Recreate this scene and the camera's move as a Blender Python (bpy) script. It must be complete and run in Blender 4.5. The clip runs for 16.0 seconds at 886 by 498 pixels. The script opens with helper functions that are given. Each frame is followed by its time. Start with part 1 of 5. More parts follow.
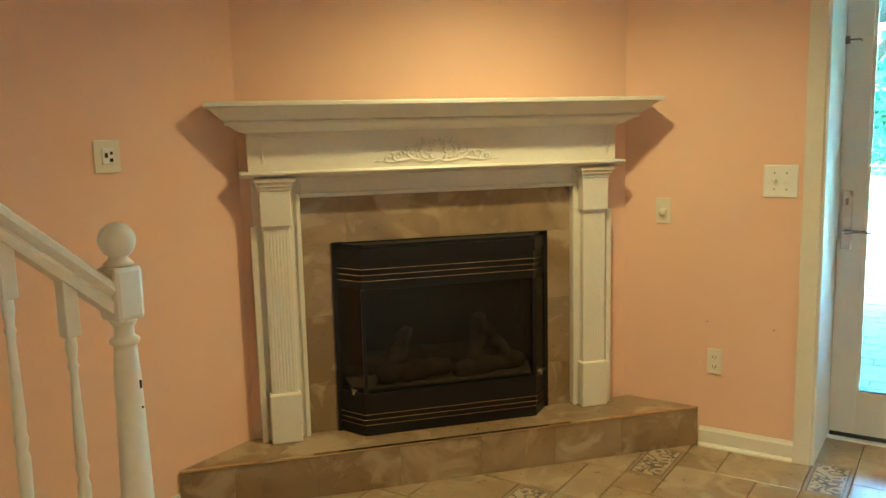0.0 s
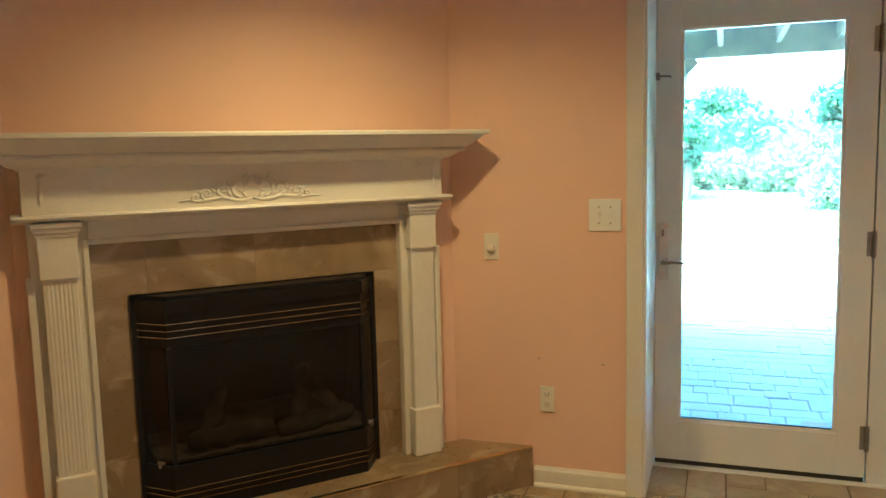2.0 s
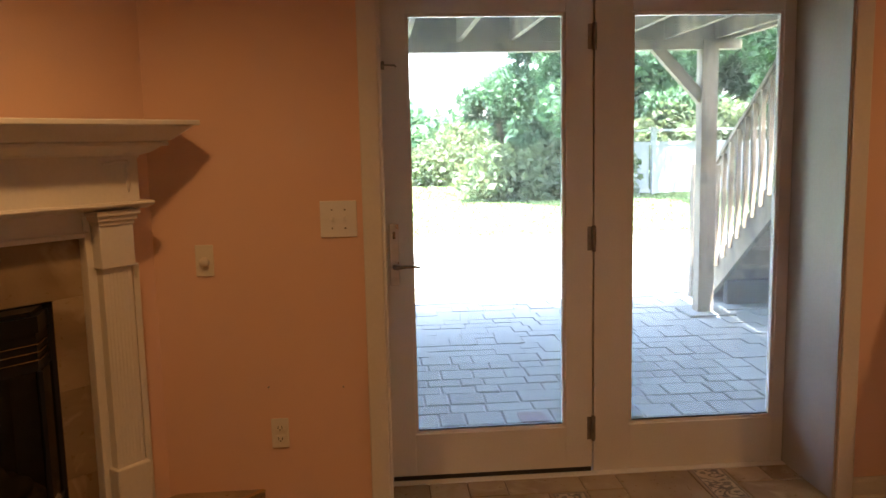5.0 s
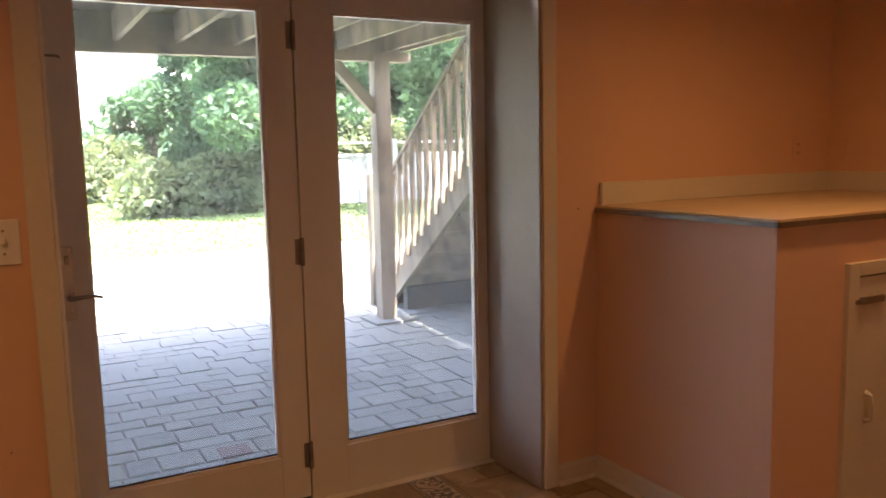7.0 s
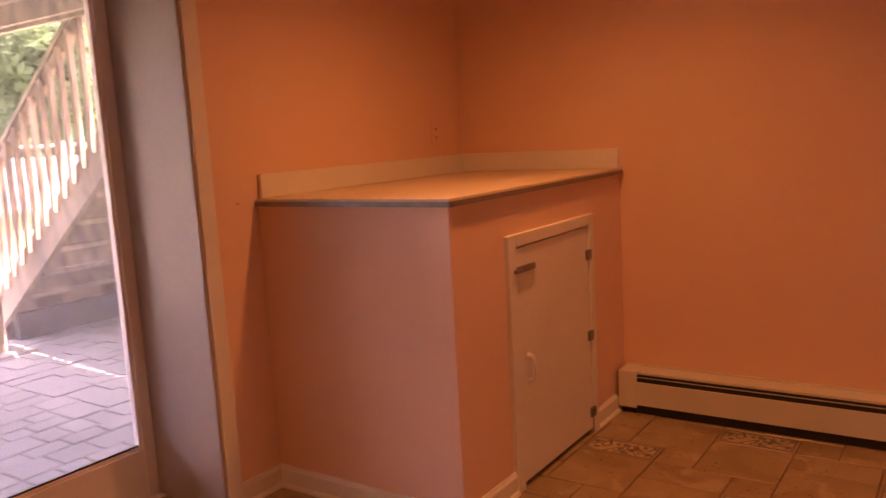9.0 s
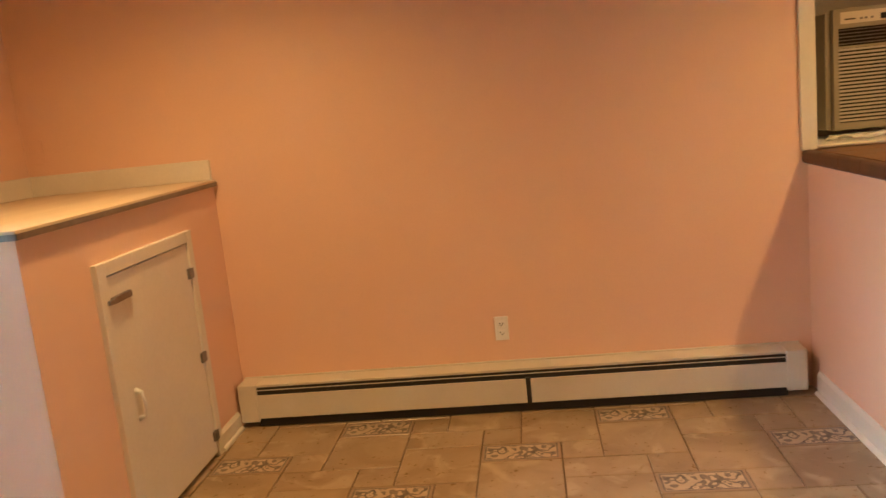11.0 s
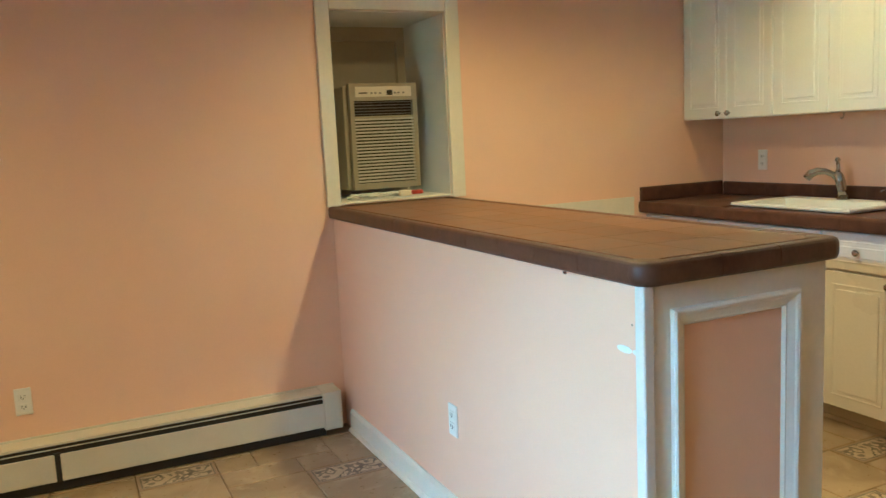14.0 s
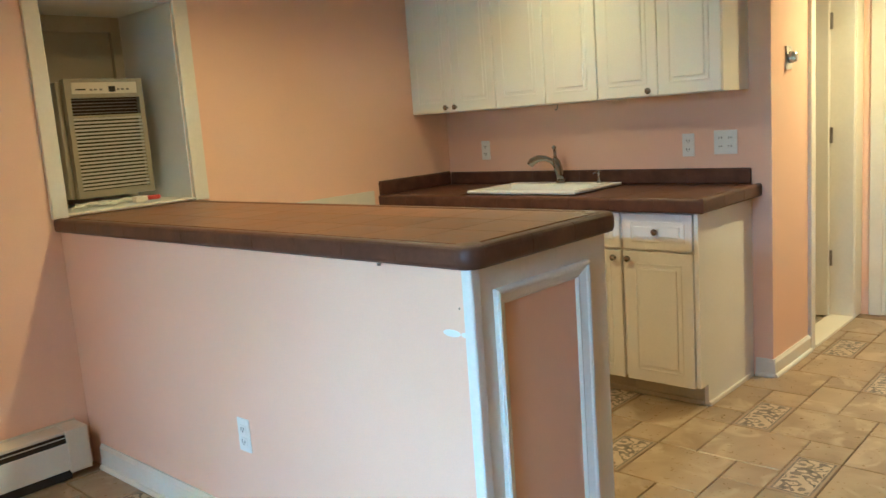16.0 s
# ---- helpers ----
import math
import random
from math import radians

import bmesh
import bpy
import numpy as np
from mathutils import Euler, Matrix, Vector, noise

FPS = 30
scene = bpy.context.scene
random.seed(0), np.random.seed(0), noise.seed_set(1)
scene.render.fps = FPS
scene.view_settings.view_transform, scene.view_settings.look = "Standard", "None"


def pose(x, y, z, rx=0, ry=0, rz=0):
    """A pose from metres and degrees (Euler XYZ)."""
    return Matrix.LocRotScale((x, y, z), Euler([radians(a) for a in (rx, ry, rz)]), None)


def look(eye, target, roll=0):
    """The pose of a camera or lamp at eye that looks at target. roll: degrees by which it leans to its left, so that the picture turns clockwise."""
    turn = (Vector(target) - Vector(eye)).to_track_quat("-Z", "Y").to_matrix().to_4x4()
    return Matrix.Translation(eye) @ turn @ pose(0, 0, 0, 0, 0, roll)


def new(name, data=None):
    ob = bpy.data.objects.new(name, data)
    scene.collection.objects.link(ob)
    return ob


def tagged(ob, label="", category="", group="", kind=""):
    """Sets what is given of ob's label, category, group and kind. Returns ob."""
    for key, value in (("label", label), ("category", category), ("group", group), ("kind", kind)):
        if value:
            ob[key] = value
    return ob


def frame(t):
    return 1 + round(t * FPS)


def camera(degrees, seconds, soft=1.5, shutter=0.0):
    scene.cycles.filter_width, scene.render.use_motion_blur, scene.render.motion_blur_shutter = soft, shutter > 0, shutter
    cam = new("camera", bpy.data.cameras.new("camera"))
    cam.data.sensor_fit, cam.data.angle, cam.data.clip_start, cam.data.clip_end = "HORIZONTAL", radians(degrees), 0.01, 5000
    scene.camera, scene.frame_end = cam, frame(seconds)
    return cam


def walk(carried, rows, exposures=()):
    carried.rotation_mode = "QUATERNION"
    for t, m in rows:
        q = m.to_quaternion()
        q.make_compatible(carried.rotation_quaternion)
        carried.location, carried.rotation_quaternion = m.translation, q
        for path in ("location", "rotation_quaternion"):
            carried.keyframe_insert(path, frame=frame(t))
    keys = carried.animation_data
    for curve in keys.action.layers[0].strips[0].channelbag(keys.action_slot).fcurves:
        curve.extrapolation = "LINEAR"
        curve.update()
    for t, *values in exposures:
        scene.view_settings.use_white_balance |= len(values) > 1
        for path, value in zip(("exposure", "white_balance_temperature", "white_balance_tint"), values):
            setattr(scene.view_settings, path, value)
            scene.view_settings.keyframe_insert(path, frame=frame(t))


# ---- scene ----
cam = camera(57.8, 16.0, shutter=0.2)
PATH = [
    (0, (0.454, 0.328, 1.393), (-1.035, 2.599, 0.999), -1.4),
    (0.5, (0.382, 0.351, 1.390), (-0.958, 2.724, 1.041), -1.8),
    (1, (0.346, 0.362, 1.392), (-0.884, 2.817, 1.056), -1.9),
    (1.5, (0.311, 0.45, 1.423), (-0.48, 2.271, 1.185), -2.0),
    (2, (0.276, 0.515, 1.427), (-0.382, 2.389, 1.192), -1.4),
    (2.5, (0.205, 0.561, 1.436), (-0.281, 2.486, 1.192), -1.5),
    (3, (0.158, 0.596, 1.435), (-0.194, 2.548, 1.179), -1.6),
    (3.5, (0.129, 0.661, 1.429), (-0.111, 2.631, 1.176), -1.7),
    (3.7, (0.105, 0.697, 1.43), (-0.083, 2.672, 1.177), -1.7),
    (5.8, (-0.064, 1.038, 1.425), (0.321, 2.983, 1.162), -0.8),
    (6, (-0.059, 1.075, 1.411), (0.391, 3.008, 1.168), -0.7),
    (6.5, (-0.073, 1.116, 1.418), (0.629, 2.973, 1.178), 0.0),
    (7, (-0.145, 1.178, 1.403), (0.807, 2.919, 1.156), -1.3),
    (7.5, (-0.152, 1.249, 1.395), (0.954, 2.895, 1.132), -1.9),
    (8, (-0.131, 1.335, 1.376), (1.136, 2.86, 1.111), -1.7),
    (8.5, (-0.109, 1.375, 1.373), (1.326, 2.74, 1.093), -2.2),
    (9, (-0.143, 1.444, 1.369), (1.488, 2.565, 1.083), -3.3),
    (9.5, (-0.156, 1.493, 1.36), (1.626, 2.352, 1.064), -4.1),
    (9.7, (-0.098, 1.493, 1.372), (1.715, 2.279, 1.061), -4.4),
    (11.8, (-0.068, 1.433, 1.354), (1.903, 1.328, 1.031), -4.5),
    (12, (-0.073, 1.431, 1.344), (1.894, 1.257, 1.027), -3.7),
    (12.5, (-0.105, 1.421, 1.361), (1.842, 1.08, 1.055), -2.4),
    (13, (-0.141, 1.412, 1.349), (1.778, 0.926, 1.064), -2.2),
    (13.5, (-0.16, 1.427, 1.348), (1.708, 0.77, 1.071), -2.5),
    (14, (-0.105, 1.422, 1.337), (1.686, 0.576, 1.063), -2.8),
    (14.5, (-0.028, 1.439, 1.332), (1.689, 0.452, 1.049), -2.9),
    (15, (0.024, 1.482, 1.335), (1.642, 0.343, 1.044), -2.9),
    (15.5, (0.069, 1.566, 1.332), (1.537, 0.243, 1.023), -3.8),
    (16, (0.112, 1.629, 1.329), (1.454, 0.18, 1.012), -4.2),
]
EXPOSURES = [
    (0.0, 6.4, 4100, -26), (1.5, 6.1, 4150, -20), (2.5, 5.82, 4550, -8), (3.5, 5.25, 5400, 5), (6.0, 4.5, 6500, 27), (7.0, 4.42, 6850, 32), (8.5, 4.9, 8200, 62), (9.5, 5.2, 9500, 92),
    (11.8, 6.32, 4050, -27), (16.0, 6.1, 3950, -18),
]
walk(cam, [(t, look(eye, target, roll)) for t, eye, target, roll in PATH], EXPOSURES)

# ---- light ----
SUN_AZ, SUN_EL = radians(160), radians(74)   # compass turn of the sun from +y towards +x
world = bpy.data.worlds.new("sky")
scene.world = world
world.use_nodes = True
wn = world.node_tree
bg = wn.nodes["Background"]
sky = wn.nodes.new("ShaderNodeTexSky")
sky.sky_type = "NISHITA"
sky.sun_disc = False
sky.dust_density = 4.0
sky.sun_elevation, sky.sun_rotation = SUN_EL, SUN_AZ
wn.links.new(sky.outputs[0], bg.inputs[0])
bg.inputs[1].default_value = 0.15
sun = new("sun", bpy.data.lights.new("sun", "SUN"))
sun.data.energy, sun.data.angle, sun.data.color = 5.0, radians(0.5), (1.0, 0.95, 0.88)
SUN_DIR = Vector((math.sin(SUN_AZ) * math.cos(SUN_EL), math.cos(SUN_AZ) * math.cos(SUN_EL), math.sin(SUN_EL)))
sun.matrix_world = look(SUN_DIR * 50, (0, 0, 0))

CEIL = 2.36


def can_light(x, y, watts, spread=150):
    """The lamp of a recessed ceiling downlight."""
    lamp = new("downlight_lamp", bpy.data.lights.new("downlight_lamp", "SPOT"))
    lamp.data.energy, lamp.data.color = watts, (1.0, 0.535, 0.175)
    lamp.data.spot_size, lamp.data.spot_blend, lamp.data.shadow_soft_size = radians(spread), 0.9, 0.05
    lamp.matrix_world = pose(x, y, CEIL - 0.03)
    return lamp


LAMPS = [(-0.62, 2.68, 1.5, 150), (0.7, 1.6, 0.45, 140), (2.28, 2.6, 1.55, 158), (2.35, -0.18, 1.85, 158), (2.3, -1.35, 0.6, 150), (0.85, -2.85, 3.6, 150)]
for lx, ly, lw, ls in LAMPS:
    can_light(lx, ly, lw, ls)

# unseen lamp added in the patio door's head to strengthen daylight on the peninsula
door_fill = new("door_fill_lamp", bpy.data.lights.new("door_fill_lamp", "AREA"))
door_fill.data.shape, door_fill.data.size, door_fill.data.size_y = "RECTANGLE", 1.62, 0.05
door_fill.data.energy, door_fill.data.color, door_fill.data.spread = 0.175, (0.90, 0.91, 1.0), radians(54)
door_fill.matrix_world = look((0.85, 3.80, 2.045), (1.30, 0.29, 0.05))


# ---- materials ----
def material(name):
    m = bpy.data.materials.new(name)
    m.use_nodes = True
    return m, m.node_tree, m.node_tree.nodes["Principled BSDF"]


def coords(nt, scale=(1, 1, 1), kind="Object"):
    tc, mp = nt.nodes.new("ShaderNodeTexCoord"), nt.nodes.new("ShaderNodeMapping")
    mp.inputs["Scale"].default_value = scale
    nt.links.new(tc.outputs[kind], mp.inputs[0])
    return mp.outputs[0]


def noise_tex(nt, vec, scale, detail=4, rough=0.55, distort=0.0):
    n = nt.nodes.new("ShaderNodeTexNoise")
    n.inputs["Scale"].default_value, n.inputs["Detail"].default_value = scale, detail
    n.inputs["Roughness"].default_value, n.inputs["Distortion"].default_value = rough, distort
    nt.links.new(vec, n.inputs["Vector"])
    return n.outputs["Fac"]


def ramp(nt, fac, stops):
    r = nt.nodes.new("ShaderNodeValToRGB")
    e = r.color_ramp.elements
    while len(e) < len(stops):
        e.new(0.5)
    for el, (p, c) in zip(e, stops):
        el.position, el.color = p, (*c, 1)
    nt.links.new(fac, r.inputs[0])
    return r.outputs[0]


def mix(nt, fac, a, b, blend="MIX"):
    n = nt.nodes.new("ShaderNodeMix")
    n.data_type, n.blend_type = "RGBA", blend
    for sock, v in ((n.inputs[0], fac), (n.inputs[6], a), (n.inputs[7], b)):
        if isinstance(v, (int, float)):
            sock.default_value = v
        elif isinstance(v, tuple):
            sock.default_value = (*v, 1)
        else:
            nt.links.new(v, sock)
    return n.outputs[2]


def bump(nt, height, strength, dist=0.01):
    b = nt.nodes.new("ShaderNodeBump")
    b.inputs["Strength"].default_value, b.inputs["Distance"].default_value = strength, dist
    nt.links.new(height, b.inputs["Height"])
    return b.outputs[0]


def surface(name, dark, light, scale=3.0, rough=0.5, metal=0.0, grain=60.0, bumpy=0.1, stretch=(1, 1, 1), tint=0.0, rough_var=0.1):
    """A painted, wooden, stone or metal surface with large mottling, fine grain and relief."""
    m, nt, p = material(name)
    v = coords(nt, stretch)
    big, fine = noise_tex(nt, v, scale, 5), noise_tex(nt, v, grain, 3)
    col = ramp(nt, big, [(0.3, dark), (0.7, light)])
    col = mix(nt, 0.12, col, ramp(nt, fine, [(0.3, tuple(c * 0.7 for c in dark)), (0.7, light)]))
    if tint:
        info = nt.nodes.new("ShaderNodeObjectInfo")
        col = mix(nt, tint, col, ramp(nt, info.outputs["Random"], [(0, tuple(c * 0.55 for c in dark)), (1, tuple(min(1, c * 1.25) for c in light))]))
    nt.links.new(col, p.inputs["Base Color"])
    p.inputs["Metallic"].default_value = metal
    mr = nt.nodes.new("ShaderNodeMapRange")
    mr.inputs["To Min"].default_value, mr.inputs["To Max"].default_value = max(0.02, rough - rough_var), min(1, rough + rough_var)
    nt.links.new(big, mr.inputs[0])
    nt.links.new(mr.outputs[0], p.inputs["Roughness"])
    if bumpy:
        nt.links.new(bump(nt, fine, bumpy, 0.004), p.inputs["Normal"])
    return m


PEACH = surface("peach_wall_paint", (0.775, 0.51, 0.36), (0.815, 0.55, 0.395), 1.3, 0.55, grain=240, bumpy=0.12)
WHITE = surface("white_gloss_paint", (0.72, 0.68, 0.60), (0.78, 0.74, 0.66), 2.5, 0.35, grain=70, bumpy=0.02, rough_var=0.05)
DOORWHITE = surface("white_door_paint", (0.72, 0.70, 0.66), (0.80, 0.78, 0.75), 2.0, 0.4, grain=120, bumpy=0.05)
CABINET = surface("white_cabinet_film", (0.78, 0.77, 0.73), (0.84, 0.83, 0.79), 1.6, 0.3, grain=150, bumpy=0.02)
CEILING = surface("ceiling_paint", (0.70, 0.66, 0.60), (0.76, 0.72, 0.66), 2.0, 0.8, grain=150, bumpy=0.15)
PLASTIC = surface("ivory_plastic", (0.74, 0.68, 0.56), (0.80, 0.74, 0.62), 8.0, 0.35, grain=200, bumpy=0.0)
PLASTIC_W = surface("white_plastic", (0.78, 0.77, 0.74), (0.84, 0.83, 0.80), 8.0, 0.35, grain=200, bumpy=0.0)
DARK = surface("dark_slot", (0.012, 0.011, 0.010), (0.02, 0.018, 0.016), 9.0, 0.6, bumpy=0.0)
BLACK = surface("black_enamel", (0.004, 0.0045, 0.006), (0.008, 0.009, 0.011), 6.0, 0.36, grain=300, bumpy=0.03)
BLACK.node_tree.nodes["Principled BSDF"].inputs["Specular IOR Level"].default_value = 0.3
BRASS = surface("polished_brass", (0.62, 0.50, 0.28), (0.78, 0.66, 0.42), 9.0, 0.18, 1.0, bumpy=0.02)
BRASS_DARK = surface("tarnished_brass", (0.30, 0.235, 0.14), (0.46, 0.37, 0.23), 14.0, 0.22, 1.0, bumpy=0.02)
CHROME = surface("brushed_nickel", (0.30, 0.295, 0.285), (0.42, 0.41, 0.40), 9.0, 0.16, 1.0, bumpy=0.0)
NICKEL = surface("satin_nickel", (0.50, 0.48, 0.45), (0.62, 0.60, 0.57), 9.0, 0.28, 1.0, bumpy=0.0)
# near-black colour carries the weeds and shadow beneath the deck stairs
BANK_SHADE = surface("weedy_bank_shade", (0.028, 0.030, 0.026), (0.06, 0.06, 0.05), 5.0, 0.9, grain=60, bumpy=0.5)
# greyed copy of the jamb white; the right jamb's shade is in this colour
JAMB_SHADED = surface("shaded_jamb_paint", (0.37, 0.33, 0.28), (0.43, 0.385, 0.33), 3.0, 0.38, grain=90, bumpy=0.03)
STEEL = surface("dull_steel", (0.22, 0.21, 0.20), (0.33, 0.31, 0.29), 20.0, 0.4, 0.9, bumpy=0.02)
HEATER = surface("cream_heater_enamel", (0.60, 0.56, 0.46), (0.68, 0.64, 0.54), 3.0, 0.4, grain=180, bumpy=0.03)
GROUT = surface("tile_grout", (0.16, 0.11, 0.07), (0.24, 0.17, 0.11), 6.0, 0.9, grain=150, bumpy=0.3)
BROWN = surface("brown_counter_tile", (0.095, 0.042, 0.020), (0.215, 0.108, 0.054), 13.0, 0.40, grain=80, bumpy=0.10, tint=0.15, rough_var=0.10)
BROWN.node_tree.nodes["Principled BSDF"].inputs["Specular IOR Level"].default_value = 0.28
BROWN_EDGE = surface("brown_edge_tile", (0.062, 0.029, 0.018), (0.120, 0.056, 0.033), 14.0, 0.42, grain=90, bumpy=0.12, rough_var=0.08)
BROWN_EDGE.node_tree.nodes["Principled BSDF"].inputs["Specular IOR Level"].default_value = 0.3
PLY = surface("sanded_plywood", (0.62, 0.50, 0.34), (0.72, 0.60, 0.44), 2.0, 0.5, grain=90, bumpy=0.05, stretch=(1, 6, 1))
AC_BODY = surface("beige_ac_plastic", (0.33, 0.30, 0.22), (0.40, 0.36, 0.275), 5.0, 0.45, grain=200, bumpy=0.03)
AC_SLAT = surface("grey_ac_louvre", (0.52, 0.49, 0.42), (0.60, 0.57, 0.50), 5.0, 0.5, bumpy=0.0)
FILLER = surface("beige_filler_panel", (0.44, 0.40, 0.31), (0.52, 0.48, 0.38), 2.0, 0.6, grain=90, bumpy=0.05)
LOG = surface("ceramic_log", (0.035, 0.028, 0.02), (0.15, 0.115, 0.09), 22.0, 0.9, grain=70, bumpy=0.8)
EMBER = surface("lava_rock_ember", (0.10, 0.08, 0.06), (0.30, 0.24, 0.18), 30.0, 0.95, grain=120, bumpy=0.8)
def weathered(name, dark, light, stain):
    """Old outdoor timber: grain, board-to-board change and damp stains."""
    m, nt, p = material(name)
    info = nt.nodes.new("ShaderNodeObjectInfo")
    v = coords(nt, (1, 1, 0.5))
    grain, blotch = noise_tex(nt, v, 40, 4, 0.6), noise_tex(nt, v, 4.5, 6, 0.65, 0.4)
    col = ramp(nt, grain, [(0.3, dark), (0.7, light)])
    col = mix(nt, 0.35, col, ramp(nt, info.outputs["Random"], [(0, dark), (1, light)]))
    col = mix(nt, ramp(nt, blotch, [(0.44, (0, 0, 0)), (0.60, (0.85, 0.85, 0.85))]), col, stain)
    nt.links.new(col, p.inputs["Base Color"])
    p.inputs["Roughness"].default_value = 0.85
    nt.links.new(bump(nt, grain, 0.35, 0.004), p.inputs["Normal"])
    return m


DECKWOOD = weathered("weathered_deck_wood", (0.17, 0.145, 0.095), (0.30, 0.26, 0.18), (0.07, 0.06, 0.042))
PAVER = surface("grey_concrete_paver", (0.096, 0.122, 0.106), (0.152, 0.184, 0.164), 6.0, 0.9, grain=120, bumpy=0.4, tint=0.35)
SAND = surface("paver_joint_sand", (0.13, 0.13, 0.125), (0.20, 0.20, 0.19), 9.0, 0.95, grain=200, bumpy=0.4)
SOIL = surface("lawn_soil", (0.04, 0.08, 0.018), (0.08, 0.13, 0.03), 0.6, 0.95, grain=30, bumpy=0.6)
GRASS = surface("grass_blades", (0.05, 0.105, 0.02), (0.095, 0.165, 0.04), 0.5, 0.7, grain=20, bumpy=0.0)
BARK = surface("tree_bark", (0.07, 0.055, 0.04), (0.16, 0.13, 0.10), 8.0, 0.95, grain=40, bumpy=0.9, stretch=(1, 1, 0.3))
# white fence vinyl with the trees' shade put into a grey-green base
VINYL = surface("shaded_white_vinyl", (0.20, 0.235, 0.235), (0.27, 0.305, 0.305), 2.0, 0.45, bumpy=0.0)
SIDING = surface("house_siding", (0.50, 0.48, 0.43), (0.58, 0.56, 0.50), 2.0, 0.6, bumpy=0.1)
WIRE = surface("white_cable_sheath", (0.66, 0.65, 0.62), (0.74, 0.73, 0.70), 9.0, 0.45, bumpy=0.0)
REDCAP = surface("red_plastic", (0.36, 0.03, 0.02), (0.45, 0.05, 0.03), 9.0, 0.4, bumpy=0.0)
PRIMER = surface("bare_plaster_patch", (0.78, 0.78, 0.78), (0.84, 0.84, 0.84), 9.0, 0.8, bumpy=0.2)


def stone_tile(name, dark, light, vein):
    """Honed beige stone with drifting veins, each tile a little different."""
    m, nt, p = material(name)
    info = nt.nodes.new("ShaderNodeObjectInfo")
    tc, mp = nt.nodes.new("ShaderNodeTexCoord"), nt.nodes.new("ShaderNodeMapping")
    nt.links.new(tc.outputs["Object"], mp.inputs[0])
    shift = nt.nodes.new("ShaderNodeVectorMath")
    shift.operation = "SCALE"
    shift.inputs[0].default_value = (37, 19, 53)
    nt.links.new(info.outputs["Random"], shift.inputs["Scale"])
    nt.links.new(shift.outputs[0], mp.inputs["Location"])
    v = mp.outputs[0]
    big = noise_tex(nt, v, 4.0, 4, 0.5, 0.8)
    fine = noise_tex(nt, v, 45, 2)
    veins = noise_tex(nt, v, 5.0, 3, 0.5, 1.2)
    col = ramp(nt, big, [(0.35, dark), (0.62, light)])
    col = mix(nt, ramp(nt, veins, [(0.54, (0, 0, 0)), (0.66, (1, 1, 1))]), col, vein)
    col = mix(nt, 0.3, col, ramp(nt, info.outputs["Random"], [(0, dark), (1, light)]))
    col = mix(nt, 0.03, col, ramp(nt, fine, [(0.35, dark), (0.7, light)]))
    nt.links.new(col, p.inputs["Base Color"])
    nt.links.new(ramp(nt, fine, [(0.2, (0.26,) * 3), (0.8, (0.33,) * 3)]), p.inputs["Roughness"])
    nt.links.new(bump(nt, big, 0.08, 0.004), p.inputs["Normal"])
    return m


HEARTH = stone_tile("beige_stone_tile", (0.185, 0.125, 0.062), (0.33, 0.24, 0.135), (0.47, 0.37, 0.235))
FLOORTILE = stone_tile("tan_floor_tile", (0.24, 0.172, 0.095), (0.39, 0.295, 0.177), (0.47, 0.375, 0.245))


def inset_material():
    """Cream border tile with grey-brown scrolls and blossoms inside a double line; the tile's length runs along its own y."""
    m, nt, p = material("scroll_inset_tile")
    v = coords(nt)
    sep = nt.nodes.new("ShaderNodeSeparateXYZ")
    nt.links.new(v, sep.inputs[0])

    def calc(op, a, b=None):
        n = nt.nodes.new("ShaderNodeMath")
        n.operation = op
        for k, w in enumerate((a, b)):
            if isinstance(w, (int, float)):
                n.inputs[k].default_value = w
            elif w is not None:
                nt.links.new(w, n.inputs[k])
        return n.outputs[0]
    ax, ay = calc("ABSOLUTE", sep.outputs[0]), calc("ABSOLUTE", sep.outputs[1])
    edge = calc("MAXIMUM", calc("ADD", ax, 0.08), ay)
    line = calc("MULTIPLY", calc("GREATER_THAN", edge, 0.139), calc("LESS_THAN", edge, 0.146))
    inside = calc("LESS_THAN", edge, 0.136)
    wave = nt.nodes.new("ShaderNodeTexVoronoi")
    wave.feature = "SMOOTH_F1"
    wave.inputs["Scale"].default_value = 30
    nt.links.new(v, wave.inputs["Vector"])
    rings = calc("SINE", calc("MULTIPLY", wave.outputs["Distance"], 19.0))
    leaf = calc("GREATER_THAN", calc("ADD", rings, calc("MULTIPLY", noise_tex(nt, v, 55, 3), 1.3)), 0.95)
    mask = calc("MAXIMUM", calc("MULTIPLY", leaf, inside), line)
    cream = ramp(nt, noise_tex(nt, v, 14, 4), [(0.3, (0.40, 0.31, 0.20)), (0.7, (0.56, 0.46, 0.32))])
    ink = ramp(nt, noise_tex(nt, v, 25, 3), [(0.35, (0.055, 0.045, 0.040)), (0.65, (0.23, 0.185, 0.14))])
    border = mix(nt, calc("GREATER_THAN", edge, 0.146), cream, (0.30, 0.22, 0.14))
    nt.links.new(mix(nt, mask, border, ink), p.inputs["Base Color"])
    p.inputs["Roughness"].default_value = 0.33
    nt.links.new(bump(nt, mask, 0.15, 0.002), p.inputs["Normal"])
    return m


INSET = inset_material()


